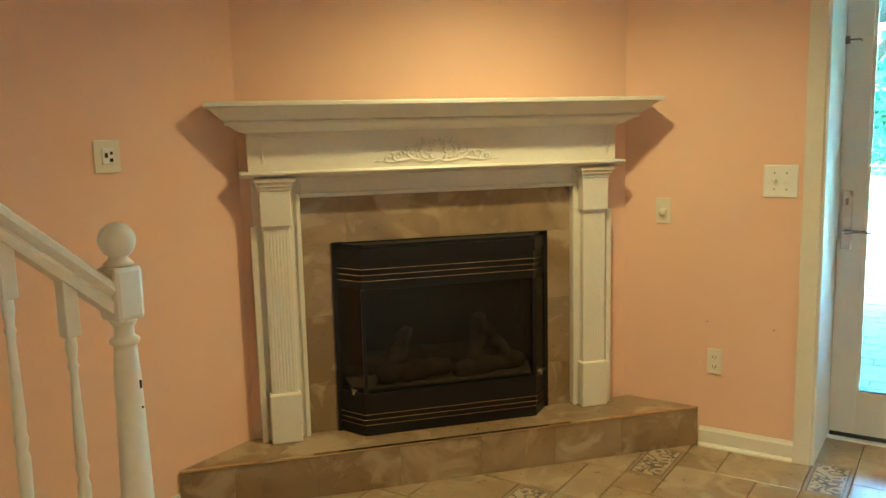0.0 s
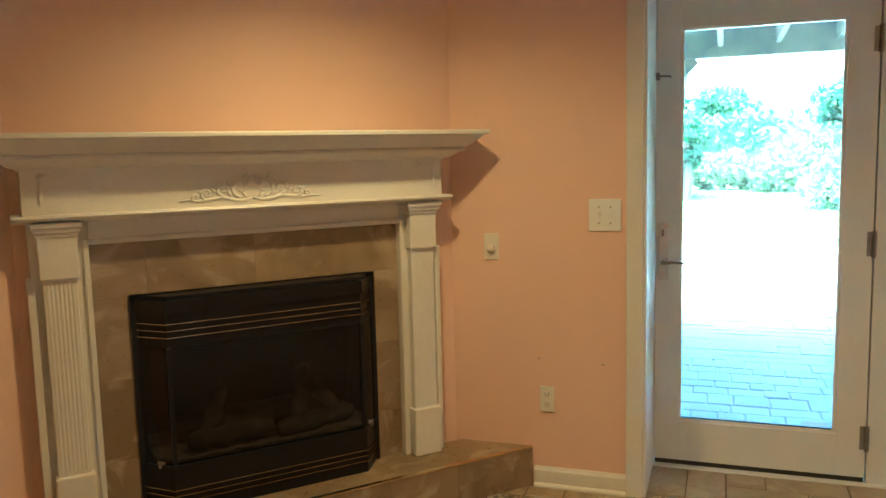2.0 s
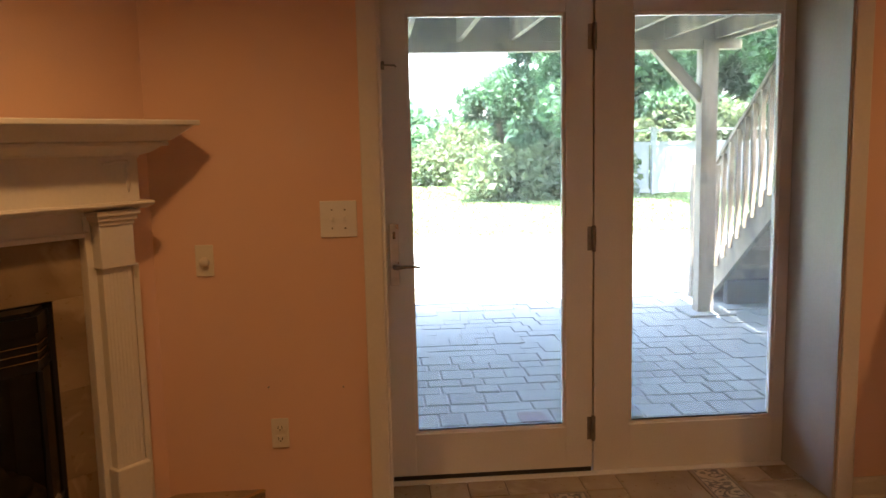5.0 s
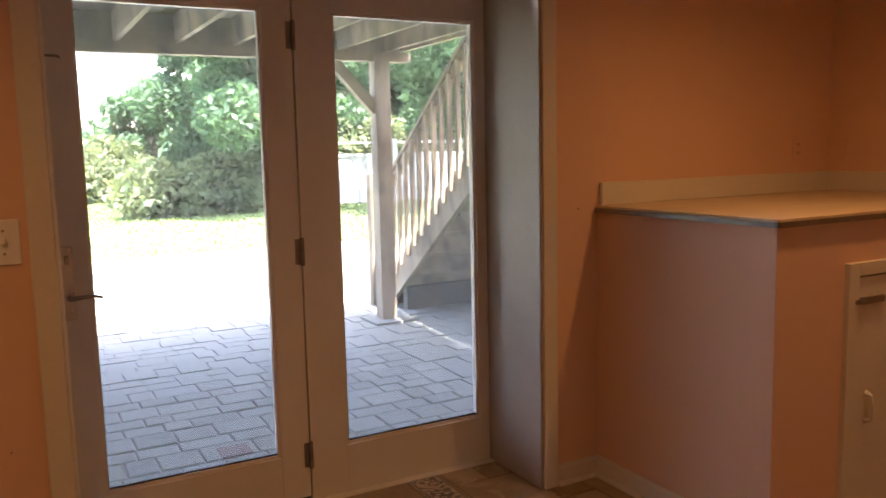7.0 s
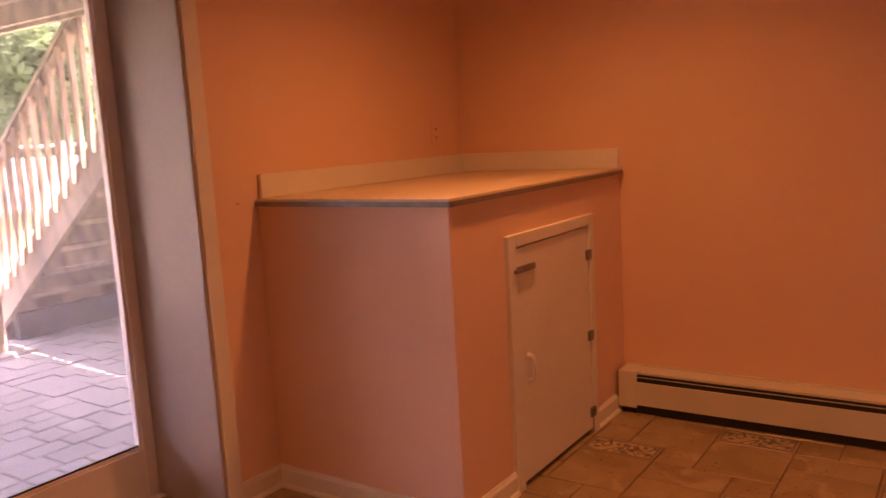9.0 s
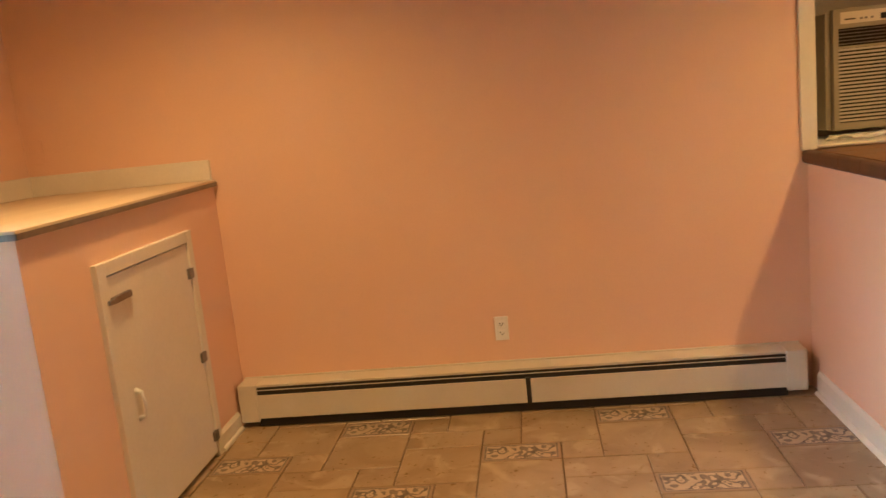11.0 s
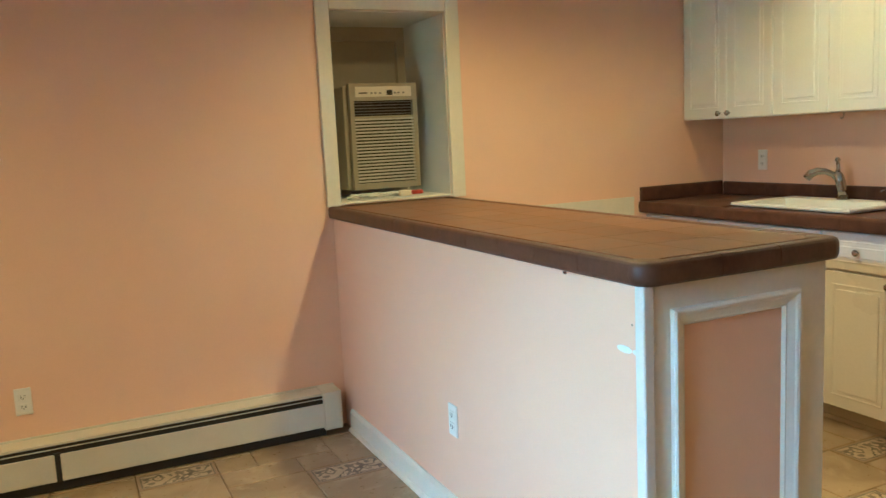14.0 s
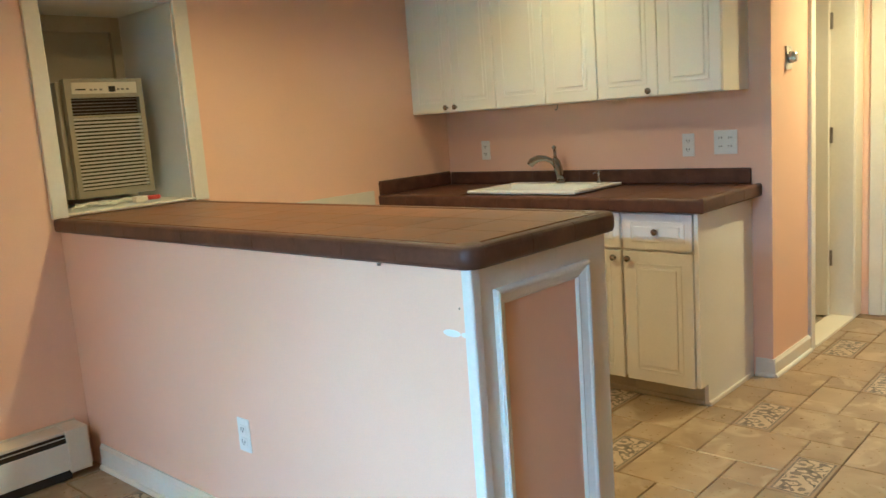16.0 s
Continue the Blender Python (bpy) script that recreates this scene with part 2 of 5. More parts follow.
def glass_material(name, tint, veil=0.0):
    m = bpy.data.materials.new(name)
    m.use_nodes = True
    nt = m.node_tree
    nt.nodes.remove(nt.nodes["Principled BSDF"])
    tr, gl, mx, fr = (nt.nodes.new("ShaderNode" + k) for k in ("BsdfTransparent", "BsdfGlossy", "MixShader", "Fresnel"))
    tr.inputs[0].default_value = (*tint, 1)
    gl.inputs["Roughness"].default_value = 0.02
    fr.inputs[0].default_value = 1.45
    nt.links.new(fr.outputs[0], mx.inputs[0])
    nt.links.new(tr.outputs[0], mx.inputs[1])
    nt.links.new(gl.outputs[0], mx.inputs[2])
    last = mx
    # pale translucent layer mixed in to imitate glare over the view outside
    if veil:
        haze, film = nt.nodes.new("ShaderNodeBsdfTranslucent"), nt.nodes.new("ShaderNodeMixShader")
        haze.inputs[0].default_value = (0.80, 0.84, 0.86, 1)
        film.inputs[0].default_value = veil
        nt.links.new(mx.outputs[0], film.inputs[1])
        nt.links.new(haze.outputs[0], film.inputs[2])
        last = film
    nt.links.new(last.outputs[0], nt.nodes["Material Output"].inputs[0])
    return m


GLASS = glass_material("veiled_door_glass", (0.985, 0.99, 0.988), 0.075)
FIREGLASS = glass_material("smoked_fire_glass", (0.13, 0.12, 0.11))


def leaf_material(name, dark, light):
    m, nt, p = material(name)
    geo = nt.nodes.new("ShaderNodeNewGeometry")
    nt.links.new(ramp(nt, geo.outputs["Random Per Island"], [(0, dark), (1, light)]), p.inputs["Base Color"])
    p.inputs["Roughness"].default_value = 0.6
    p.inputs["Specular IOR Level"].default_value = 0.15
    tl, mx = nt.nodes.new("ShaderNodeBsdfTranslucent"), nt.nodes.new("ShaderNodeMixShader")
    tl.inputs[0].default_value = (light[0] * 1.6, light[1] * 1.7, light[2] * 1.2, 1)
    mx.inputs[0].default_value = 0.3
    nt.links.new(p.outputs[0], mx.inputs[1])
    nt.links.new(tl.outputs[0], mx.inputs[2])
    nt.links.new(mx.outputs[0], nt.nodes["Material Output"].inputs[0])
    return m


LEAF = leaf_material("tree_leaves", (0.020, 0.056, 0.032), (0.048, 0.105, 0.056))
LEAF2 = leaf_material("shrub_leaves", (0.038, 0.075, 0.036), (0.085, 0.115, 0.062))


# ---- mesh helpers ----
def box(bm, x0, x1, y0, y1, z0, z1, bevel=0.0):
    vs = [bm.verts.new((x, y, z)) for z in (z0, z1) for y in (y0, y1) for x in (x0, x1)]
    fs = [bm.faces.new([vs[i] for i in q]) for q in ((0, 2, 3, 1), (4, 5, 7, 6), (0, 1, 5, 4), (1, 3, 7, 5), (3, 2, 6, 7), (2, 0, 4, 6))]
    if bevel:
        edges = list({e for f in fs for e in f.edges})
        bmesh.ops.bevel(bm, geom=edges, offset=bevel, segments=2, profile=0.5, affect="EDGES")
    return bm


def boxes(*args, bevel=0.0):
    bm = bmesh.new()
    for a in args:
        box(bm, *a, bevel=bevel)
    return bm


def prism(bm, pts, z0, z1):
    """An upright prism over a plan outline, counter-clockwise."""
    lo, hi = [bm.verts.new((x, y, z0)) for x, y in pts], [bm.verts.new((x, y, z1)) for x, y in pts]
    bm.faces.new(lo[::-1]), bm.faces.new(hi)
    for i in range(len(pts)):
        j = (i + 1) % len(pts)
        bm.faces.new((lo[i], lo[j], hi[j], hi[i]))
    return bm


def extrude_x(bm, prof, x0, x1):
    """A profile of (y, z) points drawn out along x."""
    a, b = [bm.verts.new((x0, y, z)) for y, z in prof], [bm.verts.new((x1, y, z)) for y, z in prof]
    bm.faces.new(a), bm.faces.new(b[::-1])
    for i in range(len(prof)):
        j = (i + 1) % len(prof)
        bm.faces.new((a[j], a[i], b[i], b[j]))
    bmesh.ops.recalc_face_normals(bm, faces=bm.faces)
    return bm


def lathe(bm, prof, x=0.0, y=0.0, seg=20):
    """A turned form of (radius, z) points."""
    rings = [[bm.verts.new((x + r * math.cos(6.28318 * k / seg), y + r * math.sin(6.28318 * k / seg), z)) for k in range(seg)] for r, z in prof]
    for a, b in zip(rings, rings[1:]):
        for k in range(seg):
            bm.faces.new((a[k], a[(k + 1) % seg], b[(k + 1) % seg], b[k]))
    bm.faces.new(rings[0][::-1]), bm.faces.new(rings[-1])
    return bm


def tube(bm, pts, r, seg=8):
    """A round bar along points."""
    rings = []
    for i, pnt in enumerate(pts):
        d = (Vector(pts[min(i + 1, len(pts) - 1)]) - Vector(pts[max(i - 1, 0)])).normalized()
        side = d.cross((0, 0, 1)) if abs(d.z) < 0.95 else d.cross((1, 0, 0))
        side.normalize()
        up = side.cross(d)
        rr = r[i] if isinstance(r, (list, tuple)) else r
        rings.append([bm.verts.new(Vector(pnt) + rr * (math.cos(6.28318 * k / seg) * side + math.sin(6.28318 * k / seg) * up)) for k in range(seg)])
    for a, b in zip(rings, rings[1:]):
        for k in range(seg):
            bm.faces.new((a[k], a[(k + 1) % seg], b[(k + 1) % seg], b[k]))
    bm.faces.new(rings[0][::-1]), bm.faces.new(rings[-1])
    bmesh.ops.recalc_face_normals(bm, faces=bm.faces)
    return bm


def mesh_of(name, bm, mat):
    me = bpy.data.meshes.new(name)
    bm.to_mesh(me)
    bm.free()
    me.materials.append(mat)
    return me


def part(name, bm, mat, parent=None, label="", smooth=False):
    me = mesh_of(name, bm, mat)
    if smooth:
        for f in me.polygons:
            f.use_smooth = True
    ob = new(name, me)
    if parent:
        ob.parent = parent
    if label:
        tagged(ob, label)
    return ob


def thing(name, label, category, m=None, group="", kind=""):
    ob = new(name)
    ob.empty_display_size = 0.05
    if m is not None:
        ob.matrix_world = m
    return tagged(ob, label, category, group, kind)


def structure(name, bm, mat, label=""):
    return tagged(part(name, bm, mat), label, kind="structure")


# ---- plan ----
LEFT, RIGHT, DOORW, KITW, JOG = -1.935, 3.473, 3.775, -2.12, 1.49
OUT, BACK, FARW = 4.27, -3.9, -3.5
DX0, DX1, DTOP = -0.02, 1.72, 2.09      # door opening
NY0, NY1, NZ0, NZ1 = -0.33, 0.25, 1.055, 1.935   # niche opening
H0, H1 = -3.36, -2.67                   # hall doorway

structure("floor_slab", boxes((LEFT - 0.12, RIGHT + 0.9, BACK - 0.1, OUT, -0.12, -0.006)), GROUT, "dark brown grouted floor bed under the tiles")
structure("wall_door_side", boxes((LEFT - 0.12, DX0, DOORW, OUT, -0.1, CEIL), (DX1, RIGHT + 0.12, DOORW, OUT, -0.1, CEIL), (DX0, DX1, DOORW, OUT, DTOP, CEIL)), PEACH, "peach painted wall round the glazed doors")
structure("wall_left", boxes((LEFT - 0.12, LEFT, BACK, DOORW, -0.1, CEIL)), PEACH, "peach painted wall beside the stairs")
structure("wall_right", boxes((RIGHT, RIGHT + 0.12, NY1, DOORW, -0.1, CEIL), (RIGHT, RIGHT + 0.12, KITW - 0.12, NY0, -0.1, CEIL), (RIGHT, RIGHT + 0.12, NY0, NY1, -0.1, NZ0), (RIGHT, RIGHT + 0.12, NY0, NY1, NZ1, CEIL)), PEACH, "peach painted wall above the baseboard heater")
structure("wall_kitchen", boxes((JOG + 0.11, RIGHT, KITW - 0.12, KITW, -0.1, CEIL)), PEACH, "peach painted wall behind the sink counter")
structure("wall_hall", boxes((JOG, JOG + 0.11, H1, KITW, -0.1, CEIL), (JOG, JOG + 0.11, FARW, H0, -0.1, CEIL), (JOG, JOG + 0.11, H0, H1, 2.04, CEIL)), PEACH, "peach painted hall wall with a doorway")
structure("wall_far", boxes((LEFT, 0.58, FARW - 0.12, FARW, -0.1, CEIL), (1.36, RIGHT, FARW - 0.12, FARW, -0.1, CEIL), (0.58, 1.36, FARW - 0.12, FARW, 2.04, CEIL)), PEACH, "peach painted end wall of the hall")
structure("wall_closet", boxes((2.5, 2.6, FARW, KITW - 0.12, -0.1, CEIL)), WHITE, "plain white wall inside the hall closet")
structure("ceiling", boxes((LEFT - 0.12, RIGHT + 0.9, BACK, OUT, CEIL, CEIL + 0.15)), CEILING, "plain painted ceiling")

# ---- corner fireplace ----
FA = 48.3
FO = pose(-1.379, 3.1235, 0, 0, 0, FA)       # its own x runs along the wall, -y into the room


def floc(u, n):
    v = FO @ Vector((u, -n, 0))
    return (v.x, v.y)


HZ = 0.172
# the wall across the corner, with the firebox hole
diag = structure("wall_corner", boxes((-0.86, -0.47, 0.02, 0.12, -0.1, CEIL), (0.466, 0.94, 0.02, 0.12, -0.1, CEIL), (-0.47, 0.466, 0.02, 0.12, 0.965, CEIL)), PEACH, "peach painted wall across the corner over the fireplace")
diag.matrix_world = FO

hearth = thing("hearth", "raised corner hearth clad in beige stone tiles with a brass edge", "hearth", pose(0, 0, 0))
A_, B_ = Vector((LEFT, 2.15)), Vector((-0.49, DOORW))
C_, D_ = Vector(floc(0.93, 0.0)), Vector(floc(-0.84, 0.0))
part("core", prism(bmesh.new(), [(A_.x + 0.002, A_.y + 0.02), (B_.x - 0.015, B_.y - 0.002), tuple(C_), tuple(D_)], -0.005, HZ - 0.012), FILLER, hearth)
CUTS = [0.0, 0.15, 0.30, 0.44, 0.58, 0.72, 0.86, 1.0]
for a, b in zip(CUTS, CUTS[1:]):
    a, b = a + 0.0002, b - 0.0002
    f0, f1, g0, g1 = A_.lerp(B_, a), A_.lerp(B_, b), D_.lerp(C_, a), D_.lerp(C_, b)
    part("top_tile", prism(bmesh.new(), [tuple(f0), tuple(f1), tuple(g1), tuple(g0)], HZ - 0.012, HZ), HEARTH, hearth)
NRM = Vector((B_.y - A_.y, -(B_.x - A_.x))).normalized() * 0.012
FC = [0.0, 0.09, 0.23, 0.385, 0.54, 0.69, 0.83, 0.955, 1.0]
for a, b in zip(FC, FC[1:]):
    a, b = a + 0.0002, b - 0.0002
    f0, f1 = A_.lerp(B_, a), A_.lerp(B_, b)
    part("front_tile", prism(bmesh.new(), [tuple(f0 + NRM), tuple(f1 + NRM), tuple(f1), tuple(f0)], 0.001, HZ - 0.006), HEARTH, hearth)
part("edge_strip", prism(bmesh.new(), [tuple(A_ + NRM * 1.25), tuple(B_ + NRM * 1.25), tuple(B_ - NRM * 0.3), tuple(A_ - NRM * 0.3)], HZ - 0.005, HZ + 0.0015), BRASS, hearth, "thin brass edge strip")

fireplace = thing("fireplace_surround", "cream painted wooden mantel with fluted pilasters and carved scrollwork", "fireplace mantel", FO)
TL, TR, TT = -0.590, 0.575, 1.152
MC, MH = -0.016, 0.766
# backing boards with a rounded bead at the tile opening
for bx in ((MC - MH + 0.01, TL, -0.032, 0.018, HZ, 1.25), (TR, MC + MH - 0.01, -0.032, 0.018, HZ, 1.25), (TL, TR, -0.032, 0.018, TT, 1.25)):
    part("backing_board", boxes(bx, bevel=0.004), WHITE, fireplace)
for bx in ((TL - 0.018, TL + 0.001, -0.044, -0.03, HZ, TT + 0.018), (TR - 0.001, TR + 0.018, -0.044, -0.03, HZ, TT + 0.018), (TL, TR, -0.044, -0.03, TT, TT + 0.018)):
    part("bead", boxes(bx, bevel=0.004), WHITE, fireplace)
for sx in (MC - MH - 0.002, MC + MH - 0.022):
    part("side_return", boxes((sx, sx + 0.024, -0.05, 0.018, HZ, 1.05), bevel=0.003), WHITE, fireplace)
part("frieze", boxes((MC - MH, MC + MH, -0.088, 0.018, 1.252, 1.415), bevel=0.003), WHITE, fireplace)
bm = bmesh.new()
extrude_x(bm, [(0.018, 1.235), (-0.075, 1.235), (-0.098, 1.243), (-0.118, 1.248), (-0.122, 1.254), (-0.118, 1.262), (0.018, 1.262)], MC - MH - 0.032, MC + MH + 0.032)
part("bed_moulding", bm, WHITE, fireplace)


def crown(bm, prof, half, centre):
    """A cornice of (out, z) points that returns at both ends."""
    rows = []
    for out, z in prof:
        e = half + out
        rows.append([bm.verts.new(v) for v in ((centre - e, 0.018, z), (centre - e, -0.085 - out, z), (centre + e, -0.085 - out, z), (centre + e, 0.018, z))])
    for a, b in zip(rows, rows[1:]):
        for k in range(3):
            bm.faces.new((a[k], a[k + 1], b[k + 1], b[k]))
        bm.faces.new((a[3], a[0], b[0], b[3]))
    bm.faces.new(rows[0]), bm.faces.new(rows[-1][::-1])
    bmesh.ops.recalc_face_normals(bm, faces=bm.faces)
    return bm


part("cornice", crown(bmesh.new(), [(0.0, 1.40), (0.004, 1.410), (0.030, 1.419), (0.056, 1.438), (0.067, 1.438), (0.071, 1.441), (0.071, 1.450), (0.067, 1.453), (0.080, 1.459), (0.104, 1.479), (0.127, 1.500), (0.130, 1.502)], MH + 0.004, MC), WHITE, fireplace)
part("shelf", boxes((MC - MH - 0.148, MC + MH + 0.148, -0.232, 0.018, 1.503, 1.521), bevel=0.004), WHITE, fireplace)


def pilaster(c):
    p = part("pilaster", boxes((c - 0.052, c + 0.052, -0.068, -0.030, 0.36, 1.06), bevel=0.003), WHITE, fireplace)
    # two raised edges leave a shallow fluted face
    for k in range(7):
        part("reed", boxes((c - 0.043 + k * 0.0128, c - 0.043 + k * 0.0128 + 0.0088, -0.0694, -0.066, 0.385, 1.035), bevel=0.0012), WHITE, p)
    part("block", boxes((c - 0.060, c + 0.060, -0.082, -0.028, 1.048, 1.19), bevel=0.004), WHITE, p)
    part("plinth", boxes((c - 0.062, c + 0.062, -0.086, -0.028, HZ, 0.375), bevel=0.006), WHITE, p)
    part("capital", boxes((c - 0.064, c + 0.064, -0.088, -0.028, 1.188, 1.204), (c - 0.071, c + 0.071, -0.096, -0.028, 1.203, 1.220), (c - 0.078, c + 0.078, -0.104, -0.028, 1.219, 1.236), bevel=0.004), WHITE, p)


pilaster(-0.686)
pilaster(0.662)

# carved scrollwork on the frieze
def spiral(cx, cz, r0, turns, start, flip=1, n=26):
    out = []
    for i in range(n):
        f = i / (n - 1)
        a = start + flip * turns * 6.28318 * f
        r = r0 * (1 - 0.82 * f)
        out.append((cx + r * math.cos(a), -0.089, cz + r * math.sin(a)))
    return out


orn = bmesh.new()
OC = -0.035
for sgn in (-1, 1):
    tube(orn, [(OC + sgn * x, -0.089, z) for x, z in ((0.0, 1.288), (0.03, 1.279), (0.07, 1.283), (0.11, 1.294), (0.15, 1.287), (0.19, 1.282), (0.225, 1.288), (0.258, 1.284))], [0.004, 0.006, 0.007, 0.006, 0.006, 0.005, 0.004, 0.002], 8)
    for cx, cz, r, st, fl in ((0.045, 1.325, 0.034, -1.6, 1), (0.105, 1.322, 0.026, -1.5, 1), (0.165, 1.307, 0.021, -1.4, 1), (0.02, 1.352, 0.018, 2.6, -1), (0.205, 1.297, 0.013, -1.4, 1), (0.078, 1.345, 0.014, 2.6, -1)):
        pts = spiral(OC + sgn * cx, cz, r, 1.35, st if sgn > 0 else math.pi - st, fl * sgn)
        tube(orn, pts, [0.0062 - 0.0035 * k / 25 for k in range(26)], 6)
    for x, z, a in ((0.03, 1.30, 0.8), (0.085, 1.305, 1.1), (0.14, 1.318, 0.6), (0.185, 1.315, 0.4), (0.06, 1.365, 1.2), (0.125, 1.342, 0.7)):
        tube(orn, [(OC + sgn * (x + d * math.cos(a)), -0.089, z + d * math.sin(a)) for d in (-0.016, 0, 0.016)], [0.001, 0.007, 0.001], 6)
part("scroll_carving", orn, WHITE, fireplace, "carved scroll and leaf ornament", smooth=True)
for sgn, cx in ((1, MC - MH + 0.055), (-1, MC + MH - 0.04)):
    c = bmesh.new()
    tube(c, [(cx + sgn * d, -0.089, 1.388 + 0.004 * math.sin(d * 60)) for d in (0, 0.02, 0.045, 0.07, 0.09)], [0.009, 0.007, 0.005, 0.007, 0.002], 6)
    tube(c, [(cx, -0.089, z) for z in (1.388, 1.37, 1.345, 1.315, 1.29)], [0.009, 0.007, 0.005, 0.007, 0.002], 6)
    part("corner_carving", c, WHITE, fireplace, smooth=True)

tiles = thing("fireplace_tile_surround", "honed beige stone tiles framing the gas fire", "tile surround", FO)


def ftile(u0, u1, z0, z1):
    part("stone_tile", boxes((u0 + 0.0003, u1 - 0.0003, -0.004, 0.018, z0 + 0.0003, z1 - 0.0003)), HEARTH, tiles)


IL, IR, IT = -0.468, 0.464, 0.962
for u0, u1 in ((TL, -0.405), (-0.405, -0.015), (-0.015, 0.285), (0.285, TR)):
    ftile(u0, u1, IT, TT)
for z0, z1 in ((HZ, 0.37), (0.37, 0.665), (0.665, IT)):
    ftile(TL, IL, z0, z1)
    ftile(IR, TR, z0, z1)

fire = thing("gas_fireplace", "black bay-fronted gas fireplace with brass louvre trim and ceramic logs", "gas fireplace", FO)
FD = 0.125


def bay(inset, n0, z0, z1):
    """The bay's plan outline, drawn in by inset, from depth n0 behind the wall."""
    bm = bmesh.new()
    pts = [(IL + inset, n0), (IL + inset, -0.012), (IL + 0.088 + inset * 0.6, -FD + inset), (IR - 0.088 - inset * 0.6, -FD + inset), (IR - inset, -0.012), (IR - inset, n0)]
    return prism(bm, pts, z0, z1)


part("flange", boxes((IL - 0.002, IL + 0.03, -0.014, 0.03, HZ, IT), (IR - 0.03, IR + 0.002, -0.014, 0.03, HZ, IT), (IL, IR, -0.014, 0.03, IT - 0.03, IT)), BLACK, fire)
part("firebox", boxes((IL, IR, 0.30, 0.32, HZ, IT), (IL, IL + 0.01, 0.02, 0.30, HZ, IT), (IR - 0.01, IR, 0.02, 0.30, HZ, IT), (IL, IR, 0.02, 0.30, IT - 0.01, IT)), BLACK, fire)
hood = part("hood", bay(0.012, 0.03, 0.895, 0.945), BLACK, fire)
part("hood_slope", bay(0.03, 0.03, 0.944, 0.958), BLACK, fire)
part("upper_louvre_box", bay(0.02, 0.03, 0.775, 0.897), BLACK, fire)
part("lower_louvre_box", bay(0.012, 0.03, HZ + 0.001, 0.34), BLACK, fire)
for z in (0.812, 0.836, 0.860):
    part("upper_louvre", bay(0.013, 0.0, z, z + 0.0030), BRASS_DARK, fire, "slim brass louvre edge")
for z in (0.218, 0.240, 0.262):
    part("lower_louvre", bay(0.006, 0.0, z, z + 0.0030), BRASS_DARK, fire, "slim brass louvre edge")
ledge = part("glass_ledge", bay(0.008, 0.03, 0.338, 0.352), BLACK, fire)
for u in (IL + 0.095, IR - 0.107):
    part("glass_post", boxes((u, u + 0.014, -FD + 0.012, -FD + 0.028, 0.35, 0.778)), BLACK, fire)
gp = bmesh.new()
for (a, b), (c, d) in (((IL + 0.014, -0.014), (IL + 0.100, -FD + 0.02)), ((IL + 0.100, -FD + 0.02), (IR - 0.100, -FD + 0.02)), ((IR - 0.100, -FD + 0.02), (IR - 0.014, -0.014))):
    gp.faces.new([gp.verts.new(v) for v in ((a, b, 0.35), (c, d, 0.35), (c, d, 0.778), (a, b, 0.778))])
pane = part("glass", gp, FIREGLASS, fire, "smoked fire glass")
pane.visible_shadow = False
part("burner_tray", boxes((IL + 0.05, IR - 0.05, -0.075, 0.26, 0.34, 0.362)), EMBER, fire, "grey ember bed")
rng = random.Random(4)


def log_shape(p0, p1, r):
    bm = bmesh.new()
    p0, p1 = Vector(p0), Vector(p1)
    n = 10
    tube(bm, [p0.lerp(p1, i / n) + Vector((rng.uniform(-.006, .006), rng.uniform(-.006, .006), rng.uniform(-.006, .006))) for i in range(n + 1)], [r * (0.75 if i in (0, n) else rng.uniform(0.88, 1.12)) for i in range(n + 1)], 10)
    return bm


for p0, p1, r in (((-0.30, -0.03, 0.40), (0.02, -0.02, 0.41), 0.036), ((0.03, -0.04, 0.39), (0.36, 0.02, 0.40), 0.036), ((-0.34, 0.10, 0.42), (0.30, 0.12, 0.43), 0.05), ((-0.26, -0.05, 0.38), (-0.14, 0.12, 0.55), 0.032), ((0.12, -0.03, 0.40), (0.20, 0.13, 0.58), 0.036), ((0.30, -0.02, 0.39), (0.22, 0.14, 0.53), 0.03)):
    part("ceramic_log", log_shape(p0, p1, r), LOG, fire, smooth=True)
for k in range(7):
    u = -0.33 + k * 0.105
    part("ember_strip", boxes((u, u + rng.uniform(0.05, 0.09), -0.09, -0.074, 0.354, 0.366), bevel=0.003), EMBER, fire)

# ---- stairs by the left wall ----
NX, NY = -0.568, 1.030
NB = 1.2506      # height of the ball's middle
stairs = thing("staircase", "white painted stairs climbing along the peach wall", "stairs")
for k in range(6):
    y1 = NY + 0.02 - k * 0.22
    part("riser", boxes((LEFT + 0.002, NX - 0.05, y1 - 0.02, y1, k * 0.185, (k + 1) * 0.185 - 0.028)), WHITE, stairs)
    part("tread", boxes((LEFT + 0.002, NX - 0.03, y1 - 0.24, y1 + 0.025, (k + 1) * 0.185 - 0.027, (k + 1) * 0.185), bevel=0.006), WHITE, stairs)
st = bmesh.new()
poly = [(NY + 0.02, 0.0), (NY + 0.02, 0.16), (NY - 1.30, 0.16 + 1.32 * 0.84), (NY - 1.30, 0.0)]
a = [st.verts.new((NX - 0.028, y, z)) for y, z in poly]
b = [st.verts.new((NX - 0.002, y, z)) for y, z in poly]
st.faces.new(a), st.faces.new(b[::-1])
for i in range(4):
    st.faces.new((a[i], b[i], b[(i + 1) % 4], a[(i + 1) % 4]))
bmesh.ops.recalc_face_normals(st, faces=st.faces)
part("string_board", st, WHITE, stairs)

